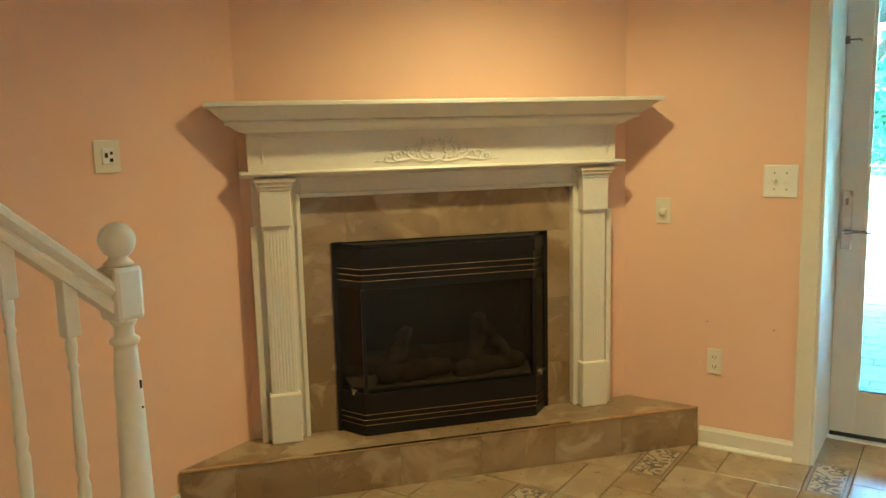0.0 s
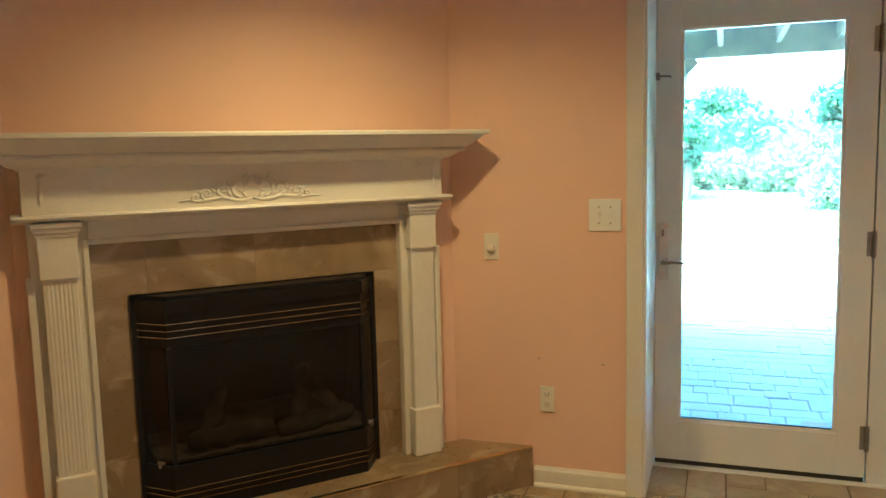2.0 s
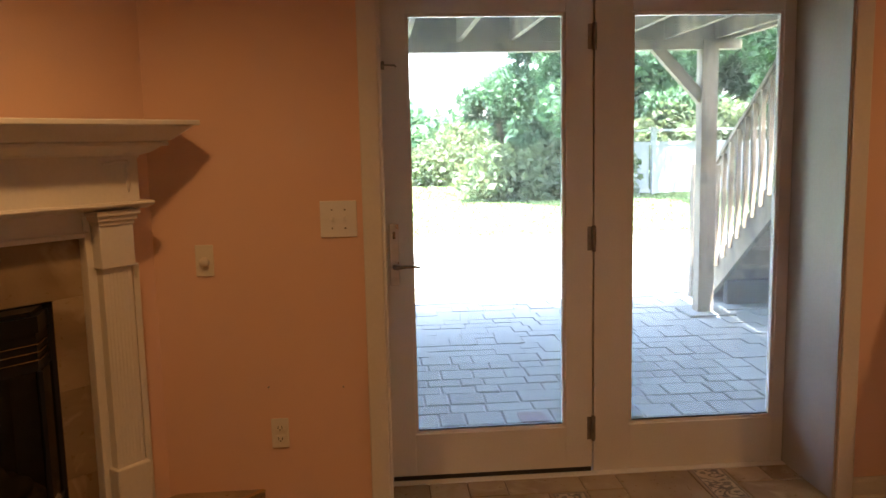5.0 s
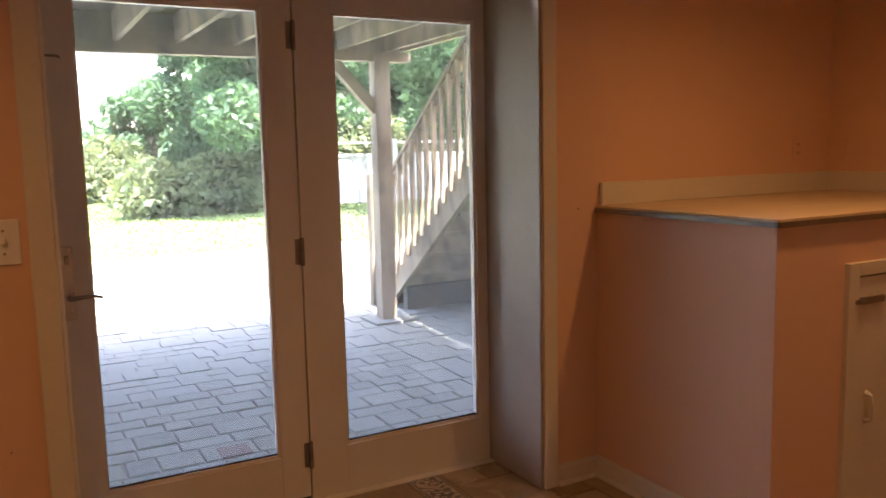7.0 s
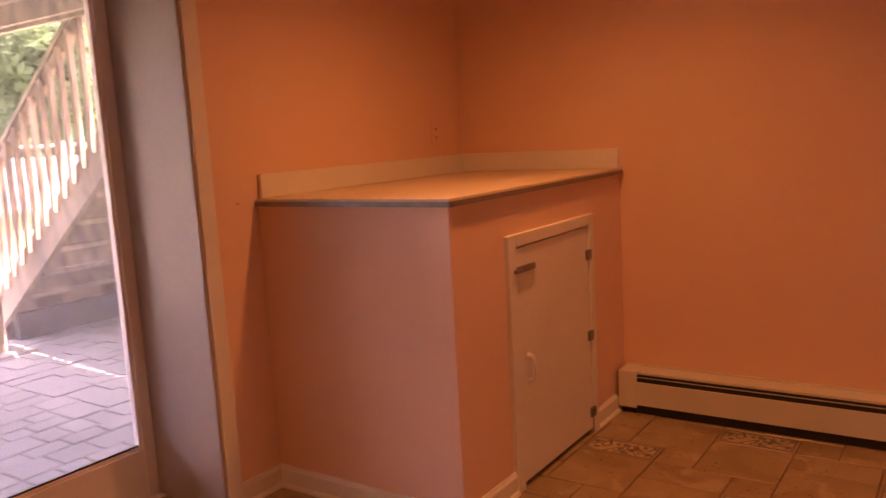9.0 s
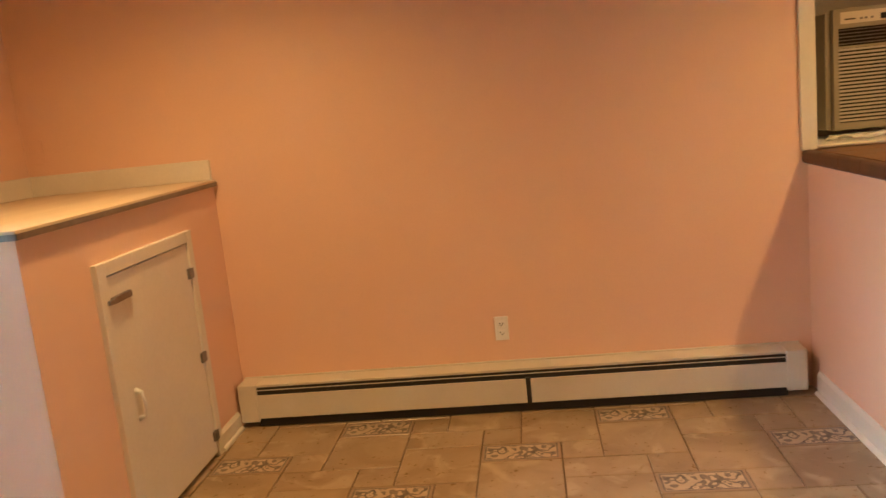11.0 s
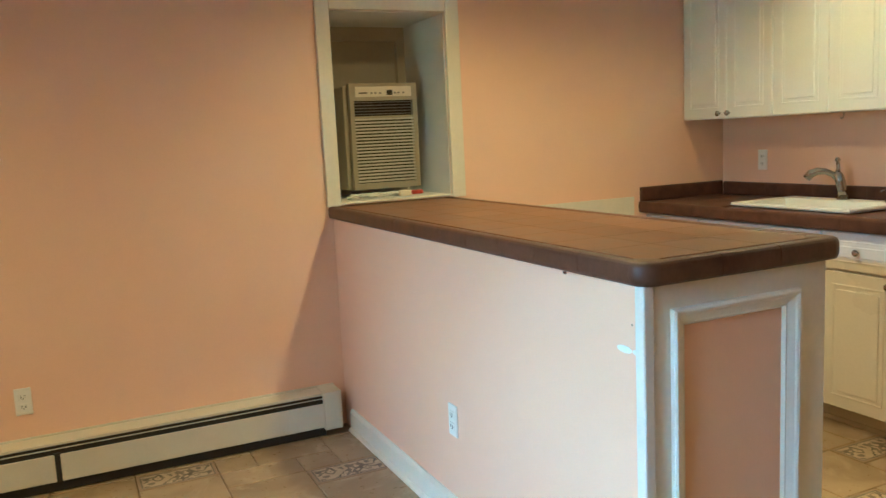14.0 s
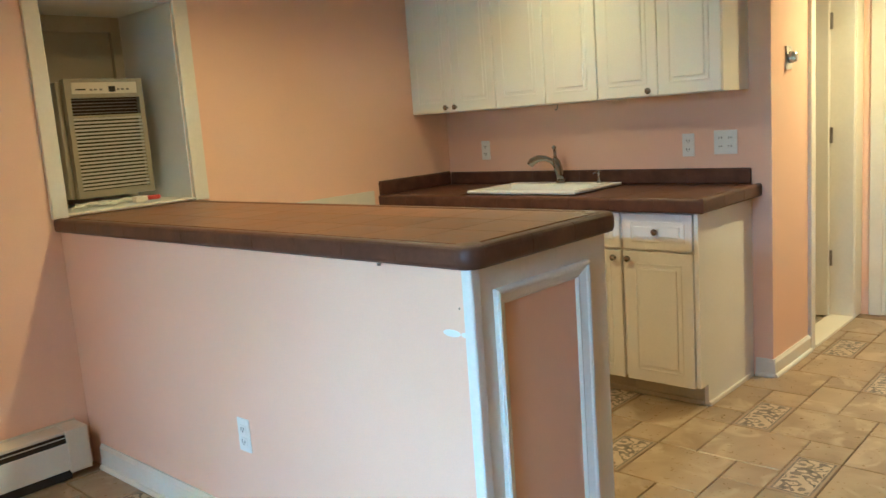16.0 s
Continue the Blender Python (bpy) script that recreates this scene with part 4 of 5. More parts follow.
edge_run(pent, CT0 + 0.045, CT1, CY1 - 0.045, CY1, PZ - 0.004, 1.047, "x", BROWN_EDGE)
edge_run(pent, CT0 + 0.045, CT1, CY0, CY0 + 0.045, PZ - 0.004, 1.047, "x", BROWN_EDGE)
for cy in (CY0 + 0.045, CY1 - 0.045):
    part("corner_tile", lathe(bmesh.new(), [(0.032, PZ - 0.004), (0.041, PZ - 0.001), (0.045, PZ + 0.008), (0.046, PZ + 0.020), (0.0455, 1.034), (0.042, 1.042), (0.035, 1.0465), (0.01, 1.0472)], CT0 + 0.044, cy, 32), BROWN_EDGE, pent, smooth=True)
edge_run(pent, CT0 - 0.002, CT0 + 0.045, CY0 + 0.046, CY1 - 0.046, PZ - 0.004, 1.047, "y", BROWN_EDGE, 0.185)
nx, ny = 11, 3
for i in range(nx):
    for j in range(ny):
        a, b = CT0 + 0.048 + (CT1 - CT0 - 0.048) * i / nx, CT0 + 0.048 + (CT1 - CT0 - 0.048) * (i + 1) / nx
        c, d = CY0 + 0.048 + (CY1 - CY0 - 0.096) * j / ny, CY0 + 0.048 + (CY1 - CY0 - 0.096) * (j + 1) / ny
        part("counter_tile", boxes((a + 0.0005, b - 0.0005, c + 0.0005, d - 0.0005, 1.036, 1.0455), bevel=0.0012), BROWN, pent)

# ---- kitchen run ----
KB, KF = KITW, -1.535
KX0 = 1.585


def shaker(parent, name, x0, x1, y, z0, z1, field=True):
    """A moulded door or drawer front that faces +y."""
    d = part(name, boxes((x0, x1, y - 0.018, y, z0, z1), bevel=0.004), CABINET, parent)
    m = 0.052 if z1 - z0 > 0.25 else 0.034
    g = bmesh.new()
    for q, w, o in ((m, 0.008, 0.003),):
        box(g, x0 + q, x0 + q + w, y - 0.004, y + o, z0 + q, z1 - q, bevel=0.002)
        box(g, x1 - q - w, x1 - q, y - 0.004, y + o, z0 + q, z1 - q, bevel=0.002)
        box(g, x0 + q + w, x1 - q - w, y - 0.004, y + o, z0 + q, z0 + q + w, bevel=0.002)
        box(g, x0 + q + w, x1 - q - w, y - 0.004, y + o, z1 - q - w, z1 - q, bevel=0.002)
    part("panel_bead", g, CABINET, d)
    part("raised_field", boxes((x0 + m + 0.022, x1 - m - 0.022, y - 0.004, y + 0.005, z0 + m + 0.022, z1 - m - 0.022), bevel=0.0044), CABINET, d)
    return d


def knob(parent, x, y, z):
    k = part("knob", lathe(bmesh.new(), [(0.006, 0), (0.005, 0.010), (0.008, 0.015), (0.0145, 0.019), (0.015, 0.024), (0.010, 0.029), (0.002, 0.030)], seg=16), CHROME, parent, "round nickel knob", smooth=True)
    k.matrix_world = pose(x, y, z, -90)


def base_unit(x0, x1, doors, drawer=True, hinge_left=False):
    c = thing("base_cabinet", "white moulded kitchen base cabinet with nickel knobs", "base cabinet", group="base cabinets")
    part("body", boxes((x0 + 0.001, x1 - 0.001, KB + 0.002, KF - 0.019, 0.10, 0.868)), CABINET, c)
    # darker beige than the cabinet stands for the recess's shade
    part("toe_kick", boxes((x0 + 0.001, x1 - 0.001, KB + 0.01, KF - 0.075, 0.0, 0.10)), FILLER, c, "recessed toe kick, its shade painted in darker beige")
    zt = 0.690
    if drawer:
        d = shaker(c, "drawer_front", x0 + 0.008, x1 - 0.008, KF, 0.700, 0.860)
        knob(d, (x0 + x1) / 2, KF + 0.001, 0.782)
    w = (x1 - x0 - 0.012) / doors
    for k in range(doors):
        a = x0 + 0.006 + k * w
        d = shaker(c, "door", a + 0.002, a + w - 0.002, KF, 0.092, zt)
        right = k == doors - 1 if not hinge_left else k != doors - 1
        knob(d, a + w - 0.03 if right else a + 0.03, KF + 0.001, zt - 0.032)
    return c


base_unit(KX0 + 0.016, 1.945, 1)
base_unit(1.945, 2.31, 1, hinge_left=True)
base_unit(2.31, 3.05, 2)
base_unit(3.05, RIGHT - 0.002, 1)
endp = thing("cabinet_end_panel", "plain white end panel closing the cabinet run", "end panel")
part("panel", boxes((KX0 - 0.002, KX0 + 0.0155, KB + 0.002, KF - 0.001, 0.10, 0.868), (KX0 - 0.002, KX0 + 0.0155, KB + 0.002, KF - 0.075, 0.0, 0.10)), CABINET, endp)
part("shoe_strip", boxes((KX0 - 0.014, KX0 - 0.0025, KB + 0.03, KF - 0.072, 0.0, 0.02), bevel=0.003), WHITE, endp)
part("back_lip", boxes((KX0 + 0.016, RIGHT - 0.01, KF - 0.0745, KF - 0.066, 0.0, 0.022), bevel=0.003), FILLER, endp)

ktop = thing("kitchen_countertop", "dark brown tiled kitchen counter with backsplash and sink cutout", "countertop")
SX0, SX1, SY0, SY1 = 2.225, 2.905, -2.045, -1.605
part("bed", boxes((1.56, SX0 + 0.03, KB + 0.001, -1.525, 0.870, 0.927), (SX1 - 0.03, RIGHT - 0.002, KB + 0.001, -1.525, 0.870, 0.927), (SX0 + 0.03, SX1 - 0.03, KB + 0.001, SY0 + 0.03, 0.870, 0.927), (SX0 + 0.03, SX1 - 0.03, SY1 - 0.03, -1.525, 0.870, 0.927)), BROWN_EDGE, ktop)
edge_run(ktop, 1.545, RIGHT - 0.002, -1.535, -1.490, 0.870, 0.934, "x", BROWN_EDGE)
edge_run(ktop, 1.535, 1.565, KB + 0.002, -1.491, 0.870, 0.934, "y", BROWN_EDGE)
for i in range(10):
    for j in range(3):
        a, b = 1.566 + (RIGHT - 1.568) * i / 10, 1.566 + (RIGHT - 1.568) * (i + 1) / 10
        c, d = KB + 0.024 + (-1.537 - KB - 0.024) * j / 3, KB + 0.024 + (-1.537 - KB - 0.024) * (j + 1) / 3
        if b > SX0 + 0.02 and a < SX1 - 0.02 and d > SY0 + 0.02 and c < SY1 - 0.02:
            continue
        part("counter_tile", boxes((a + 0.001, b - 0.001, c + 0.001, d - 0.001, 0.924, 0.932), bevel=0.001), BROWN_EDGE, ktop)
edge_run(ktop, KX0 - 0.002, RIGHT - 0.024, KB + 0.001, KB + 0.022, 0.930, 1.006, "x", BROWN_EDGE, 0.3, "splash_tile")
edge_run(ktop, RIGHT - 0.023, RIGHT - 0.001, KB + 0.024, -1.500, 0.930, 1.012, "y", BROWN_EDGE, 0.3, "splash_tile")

sink = thing("kitchen_sink", "white drop-in sink with a raised rim", "sink")
SR = 0.932
part("rim", boxes((SX0, SX1, SY1 - 0.045, SY1, SR, SR + 0.016), (SX0, SX1, SY0, SY0 + 0.105, SR, SR + 0.016), (SX0, SX0 + 0.045, SY0 + 0.106, SY1 - 0.046, SR, SR + 0.016), (SX1 - 0.045, SX1, SY0 + 0.106, SY1 - 0.046, SR, SR + 0.016), bevel=0.006), PLASTIC_W, sink)
part("bowl", boxes((SX0 + 0.034, SX0 + 0.046, SY0 + 0.09, SY1 - 0.034, 0.75, SR + 0.008), (SX1 - 0.046, SX1 - 0.034, SY0 + 0.09, SY1 - 0.034, 0.75, SR + 0.008), (SX0 + 0.046, SX1 - 0.046, SY1 - 0.046, SY1 - 0.034, 0.75, SR + 0.008), (SX0 + 0.046, SX1 - 0.046, SY0 + 0.09, SY0 + 0.106, 0.75, SR + 0.008), (SX0 + 0.046, SX1 - 0.046, SY0 + 0.106, SY1 - 0.046, 0.75, 0.76)), PLASTIC_W, sink)
part("drain", lathe(bmesh.new(), [(0.045, 0.760), (0.045, 0.763), (0.03, 0.7635), (0.005, 0.762)], (SX0 + SX1) / 2, -1.80, 20), CHROME, sink)

faucet = thing("kitchen_faucet", "nickel single-lever faucet with a curved pull-out spout", "faucet")
FX, FY = 2.565, -1.995
part("base", lathe(bmesh.new(), [(0.030, 0.948), (0.030, 0.955), (0.024, 0.962), (0.021, 0.968), (0.005, 0.969)], FX, FY, 20), CHROME, faucet, smooth=True)
bd = bmesh.new()
tube(bd, [(FX, FY, 0.960), (FX + 0.004, FY + 0.002, 0.99), (FX + 0.012, FY + 0.005, 1.03), (FX + 0.022, FY + 0.008, 1.065), (FX + 0.026, FY + 0.009, 1.082)], [0.020, 0.021, 0.023, 0.022, 0.012], 16)
part("body", bd, CHROME, faucet, smooth=True)
sp = bmesh.new()
tube(sp, [(FX + 0.014, FY + 0.008, 1.035), (FX + 0.040, FY + 0.020, 1.068), (FX + 0.070, FY + 0.040, 1.085), (FX + 0.100, FY + 0.058, 1.086), (FX + 0.126, FY + 0.074, 1.074), (FX + 0.142, FY + 0.084, 1.052)], [0.014, 0.014, 0.015, 0.019, 0.021, 0.019], 14)
part("spout", sp, CHROME, faucet, smooth=True)
lvr = bmesh.new()
tube(lvr, [(FX + 0.025, FY + 0.009, 1.078), (FX + 0.030, FY + 0.002, 1.100), (FX + 0.037, FY - 0.006, 1.122), (FX + 0.043, FY - 0.010, 1.138), (FX + 0.044, FY - 0.011, 1.150)], [0.012, 0.008, 0.009, 0.014, 0.006], 12)
part("lever", lvr, CHROME, faucet, smooth=True)
soap = thing("soap_dispenser", "small nickel soap dispenser beside the faucet", "soap dispenser")
part("stem", lathe(bmesh.new(), [(0.016, 0.948), (0.016, 0.956), (0.007, 0.96), (0.007, 0.995), (0.011, 1.0), (0.011, 1.012), (0.003, 1.014)], 2.33, -1.995, 14), CHROME, soap, smooth=True)
nz = bmesh.new()
tube(nz, [(2.33, -1.995, 1.006), (2.335, -1.965, 1.004), (2.338, -1.955, 0.998)], 0.004, 8)
part("nozzle", nz, CHROME, soap)

UF, UZ0, UZ1 = -1.82, 1.367, 2.13
for k, (x0, xm, x1) in enumerate(((2.842, 3.146, RIGHT - 0.002), (2.212, 2.518, 2.842), (1.591, 1.893, 2.212))):
    c = thing("wall_cabinet", "white moulded wall cabinet with two doors", "wall cabinet", group="wall cabinets")
    part("body", boxes((x0 + 0.0015, x1 - 0.0015, KITW + 0.001, UF - 0.019, UZ0, UZ1)), CABINET, c)
    da = shaker(c, "door", x0 + 0.003, xm - 0.0015, UF, UZ0 + 0.002, UZ1)
    db = shaker(c, "door", xm + 0.0015, x1 - 0.003, UF, UZ0 + 0.002, UZ1)
    if k == 0:
        knob(da, xm - 0.024, UF + 0.001, UZ0 + 0.028)
        knob(db, xm + 0.044, UF + 0.001, UZ0 + 0.028)
    if k == 2:
        knob(db, xm + 0.040, UF + 0.001, UZ0 + 0.025)

structure("wall_strip", boxes((RIGHT - 0.012, RIGHT + 0.002, -1.452, -0.80, 0.86, 0.962)), WHITE, "bare white strip low on the wall beside the counter")

# ---- wall plates ----
def plate(name, label, category, m, w=0.063, h=0.112, kind_="outlet", mat=None):
    """A wall plate in the plane y = 0 that faces -y."""
    mat = mat or PLASTIC
    p = thing(name, label, category, m)
    part("cover", boxes((-w / 2, w / 2, -0.006, 0.0, -h / 2, h / 2), bevel=0.0025), mat, p)
    if kind_ == "outlet":
        for z in (-0.021, 0.021):
            s = part("socket", boxes((-0.017, 0.017, -0.0085, -0.005, z - 0.014, z + 0.014), bevel=0.002), mat, p)
            part("slots", boxes((-0.008, -0.0055, -0.0095, -0.008, z - 0.004, z + 0.007), (0.0055, 0.008, -0.0095, -0.008, z - 0.004, z + 0.006), (-0.002, 0.002, -0.0095, -0.008, z - 0.010, z - 0.006)), DARK, s)
    elif kind_ == "switch":
        n = max(1, round(w / 0.058))
        for k in range(n):
            x = (k - (n - 1) / 2) * 0.046
            part("toggle", boxes((x - 0.005, x + 0.005, -0.020, -0.005, -0.004, 0.012), bevel=0.0015), mat, p)
            part("screws", boxes((x - 0.003, x + 0.003, -0.0075, -0.0055, 0.030, 0.036), (x - 0.003, x + 0.003, -0.0075, -0.0055, -0.036, -0.030)), STEEL, p)
    elif kind_ == "dial":
        d = part("dial", lathe(bmesh.new(), [(0.017, 0), (0.016, 0.016), (0.012, 0.019), (0.001, 0.019)], seg=20), mat, p, smooth=True)
        d.matrix_basis = pose(0, -0.005, -0.004, 90)
    elif kind_ == "quad":
        for x in (-0.023, 0.023):
            for z in (-0.02, 0.02):
                part("socket", boxes((x - 0.015, x + 0.015, -0.0085, -0.005, z - 0.013, z + 0.013), bevel=0.002), mat, p)
                part("slots", boxes((x - 0.007, x - 0.0045, -0.0095, -0.008, z - 0.004, z + 0.006), (x + 0.0045, x + 0.007, -0.0095, -0.008, z - 0.004, z + 0.006)), DARK, p)
    elif kind_ == "jack":
        part("jack_block", boxes((-0.022, 0.022, -0.012, -0.005, -0.025, 0.028), bevel=0.003), PLASTIC_W, p)
        part("ports", boxes((-0.013, -0.003, -0.0135, -0.011, -0.004, 0.012), (0.004, 0.016, -0.0135, -0.011, -0.018, -0.006), (0.006, 0.016, -0.0135, -0.011, 0.006, 0.016)), DARK, p)
    return p


plate("dial_switch", "ivory dial switch plate beside the mantel", "wall switch", pose(-0.650, DOORW, 1.033), kind_="dial")
plate("light_switch", "white double toggle switch plate by the patio door", "light switch", pose(-0.174, DOORW, 1.167), 0.130, 0.130, "switch", PLASTIC_W)
plate("wall_outlet", "ivory duplex outlet low on the peach wall", "outlet", pose(-0.416, DOORW, 0.386))
plate("wall_outlet", "white duplex outlet above the baseboard heater", "outlet", pose(RIGHT, 1.640, 0.364, 0, 0, -90), mat=PLASTIC_W)
plate("wall_outlet", "white duplex outlet low on the peninsula wall", "outlet", pose(2.275, PY1, 0.381, 0, 0, 180), mat=PLASTIC_W)
plate("wall_outlet", "white duplex outlet over the kitchen counter", "outlet", pose(3.173, KITW, 1.131, 0, 0, 180), mat=PLASTIC_W)
plate("wall_outlet", "white duplex outlet beside the sink", "outlet", pose(1.892, KITW, 1.120, 0, 0, 180), mat=PLASTIC_W)
plate("double_outlet", "white four-socket outlet plate over the counter", "outlet", pose(1.705, KITW, 1.128, 0, 0, 180), 0.114, 0.114, "quad", PLASTIC_W)
plate("wall_outlet", "peach painted outlet above the corner box", "outlet", pose(3.232, DOORW, 1.368), mat=PEACH)
plate("blank_plate", "peach painted blank plate in the corner", "wall plate", pose(RIGHT, 3.710, 1.362, 0, 0, -90), kind_="blank", mat=PEACH)
plate("wall_jack", "white cable jack plate on the stair wall", "wall jack", pose(LEFT, 1.957, 1.341, 0, 0, 90), 0.098, 0.108, "jack", PLASTIC)
thermo = plate("thermostat", "small nickel dial thermostat on the hall wall", "thermostat", pose(JOG, -2.335, 1.50, 0, 0, -90), 0.085, 0.108, "blank", NICKEL)
td = part("dial", lathe(bmesh.new(), [(0.028, 0), (0.028, 0.02), (0.022, 0.028), (0.022, 0.034), (0.002, 0.035)], seg=22), NICKEL, thermo, smooth=True)
td.matrix_basis = pose(0, -0.005, 0, 90)
for n_, x, z in (("a", -0.45, 0.56), ("b", -0.18, 0.55), ("c", 1.905, 1.150)):
    nail = part("wall_nail", lathe(bmesh.new(), [(0.003, 0), (0.003, 0.006), (0.001, 0.007)], seg=8), STEEL)
    nail.matrix_world = pose(x, DOORW, z, 90)
    tagged(nail, "small nail stuck in the peach wall", "nail", "wall nails")

hk = bmesh.new()
tube(hk, [(2.535, -1.95, UZ0 + 0.002), (2.535, -1.95, 1.352), (2.535, -1.942, 1.338), (2.535, -1.932, 1.336), (2.535, -1.926, 1.344)], 0.0022, 8)
tagged(part("cup_hook", hk, STEEL, smooth=True), "small dark cup hook under the wall cabinet", "hook")
for x, w, h in ((1.563, 0.014, 0.007),):
    dr = lathe(bmesh.new(), [(0.2, 0.0), (0.5, 0.3), (0.42, 0.7), (0.5, 1.0)], seg=10)
    bmesh.ops.transform(dr, matrix=Matrix.Translation((x, 0.300, PZ - 0.0045 - h)) @ Matrix.Diagonal((w, 0.008, h, 1)), verts=dr.verts)
    tagged(part("grout_drip", dr, BROWN_EDGE, pent), "hardened grout drip under the counter edge")
for z in (0.898,):
    hole = part("nail_hole", lathe(bmesh.new(), [(0.0022, 0.0), (0.0018, 0.0008), (0.0005, 0.001)], seg=10), DARK, pen, "tiny dark nail hole")
    hole.matrix_world = pose(1.316, PY1 + 0.0002, z, -90)

# ---- hall ----
hall = thing("hall_door_frame", "white painted hall doorway casing", "door frame", kind="structure")
for nm, bx in (("casing_near", (JOG - 0.018, JOG + 0.002, H1, H1 + 0.062, 0, 2.10)), ("casing_far", (JOG - 0.018, JOG + 0.002, H0 - 0.138, H0, 0, 2.10)), ("jamb_near", (JOG - 0.012, JOG + 0.12, H1 - 0.012, H1 + 0.002, 0, 2.04)), ("jamb_far", (JOG - 0.012, JOG + 0.12, H0 - 0.002, H0 + 0.012, 0, 2.04)), ("head", (JOG - 0.018, JOG + 0.002, H0, H1, 2.04, 2.10)), ("saddle", (JOG - 0.02, JOG + 0.12, H0 + 0.012, H1 - 0.012, -0.004, 0.014))):
    part(nm, boxes(bx, bevel=0.003), WHITE, hall)
hdoor = thing("hall_door", "white painted hall closet door standing open", "door")
part("leaf", boxes((JOG + 0.115, JOG + 0.77, H0 + 0.018, H0 + 0.052, 0.012, 2.03), bevel=0.002), DOORWHITE, hdoor)
for z in (1.72, 1.08, 0.36):
    part("hinge", lathe(bmesh.new(), [(0.008, z - 0.045), (0.008, z + 0.045)], JOG + 0.106, H0 + 0.03, 10), STEEL, hdoor, "dull steel hinge")
edoor = thing("end_door", "white painted door at the end of the hall, closed", "door")
part("leaf", boxes((0.60, 1.34, FARW - 0.05, FARW - 0.012, 0.012, 2.03), bevel=0.002), DOORWHITE, edoor)
part("casing", boxes((1.36, 1.43, FARW - 0.002, FARW + 0.018, 0, 2.10), (0.51, 0.58, FARW - 0.002, FARW + 0.018, 0, 2.10), (0.58, 1.36, FARW - 0.002, FARW + 0.018, 2.04, 2.10), bevel=0.003), WHITE, edoor)
part("stop", boxes((1.34, 1.362, FARW - 0.11, FARW, 0, 2.04), (0.578, 0.60, FARW - 0.11, FARW, 0, 2.04), (0.6, 1.34, FARW - 0.11, FARW, 2.03, 2.042)), WHITE, edoor)
baseboard("baseboard_jog", [(JOG - 0.012, KITW), (KX0 - 0.016, KITW)])
baseboard("baseboard_hall", [(JOG, H1 + 0.062), (JOG, KITW + 0.013)])

# ---- outside: deck, stairs, garden ----
GZ = -0.06
DKX0, DKX1, DKY, DKZ = -1.32, 2.98, 7.56, 2.47
structure("lawn", boxes((-160, 160, 13.4, 320, GZ - 0.3, GZ - 0.012), (-160, 160, -60, 13.4, GZ - 0.35, GZ - 0.06)), SOIL, "green lawn reaching to the trees")
structure("patio_bed", boxes((-5.0, 6.5, OUT, 13.4, GZ - 0.058, GZ - 0.008)), SAND, "sand bed of the paver patio")
structure("house_wall", boxes((-6.0, LEFT - 0.12, OUT - 0.15, OUT, -0.4, 3.2), (RIGHT + 0.12, 7.0, OUT - 0.15, OUT, -0.4, 3.2), (LEFT - 0.12, RIGHT + 0.12, OUT - 0.15, OUT, CEIL + 0.15, 3.2)), SIDING, "pale siding of the house's outer wall")
# added out of view to keep daylight from the left off the room
structure("daylight_blocker", boxes((-1.5, -1.33, OUT + 0.001, 8.2, -0.4, 3.2)), SIDING, "unseen plain wall added beside the patio to block daylight")
structure("house_back", boxes((-6.0, 7.0, -4.3, -4.2, -0.4, 3.2), (-6.1, -6.0, -4.3, OUT, -0.4, 3.2), (7.0, 7.1, -4.3, OUT, -0.4, 3.2), (-6.1, 7.1, -4.3, OUT, 3.2, 3.3)), SIDING, "plain outer shell of the house")

deck = thing("deck", "weathered wooden deck raised over the patio on a braced post", "deck")
x = -1.055
while x < DKX1 - 0.02:
    part("joist", boxes((x - 0.019, x + 0.019, OUT + 0.05, DKY - 0.045, 2.235, DKZ - 0.030)), DECKWOOD, deck)
    x += 0.43
part("ledger", boxes((DKX0, DKX1, OUT + 0.001, OUT + 0.045, 2.235, DKZ - 0.03)), DECKWOOD, deck)
part("rim_joist", boxes((DKX0, DKX1, DKY - 0.042, DKY, 2.215, DKZ - 0.03)), DECKWOOD, deck)
part("side_joist", boxes((DKX1 - 0.042, DKX1, OUT + 0.05, DKY - 0.045, 2.235, DKZ - 0.03)), DECKWOOD, deck)
y = OUT + 0.01
while y < DKY:
    part("deck_board", boxes((DKX0, DKX1 + 0.02, y, y + 0.138, DKZ - 0.028, DKZ)), DECKWOOD, deck)
    y += 0.144
part("post", boxes((2.645, 2.780, 7.385, 7.515, GZ, 2.215), bevel=0.006), DECKWOOD, deck)
part("post", boxes((-0.495, -0.36, 7.385, 7.515, GZ, 2.139), bevel=0.006), DECKWOOD, deck)
part("beam", boxes((DKX0, DKX1, 7.400, 7.500, 2.140, 2.214), bevel=0.003), DECKWOOD, deck)
br = bmesh.new()
prism(br, [(-0.045, -0.035), (0.045, -0.035), (0.045, 0.035), (-0.045, 0.035)], 0, 0.60)
brace = part("brace", br, DECKWOOD, deck)
brace.matrix_world = pose(2.665, 7.45, 1.74, 0, -43, 0)
brace = part("brace", prism(bmesh.new(), [(-0.045, -0.035), (0.045, -0.035), (0.045, 0.035), (-0.045, 0.035)], 0, 0.60), DECKWOOD, deck)
brace.matrix_world = pose(-0.372, 7.45, 1.70, 0, 43, 0)
part("footing", boxes((2.53, 2.93, 7.25, 7.62, GZ - 0.02, GZ + 0.018), bevel=0.008), PAVER, deck, "flat concrete footing slab")

dstairs = thing("deck_stairs", "weathered wooden deck stairs with square balusters", "outdoor stairs")
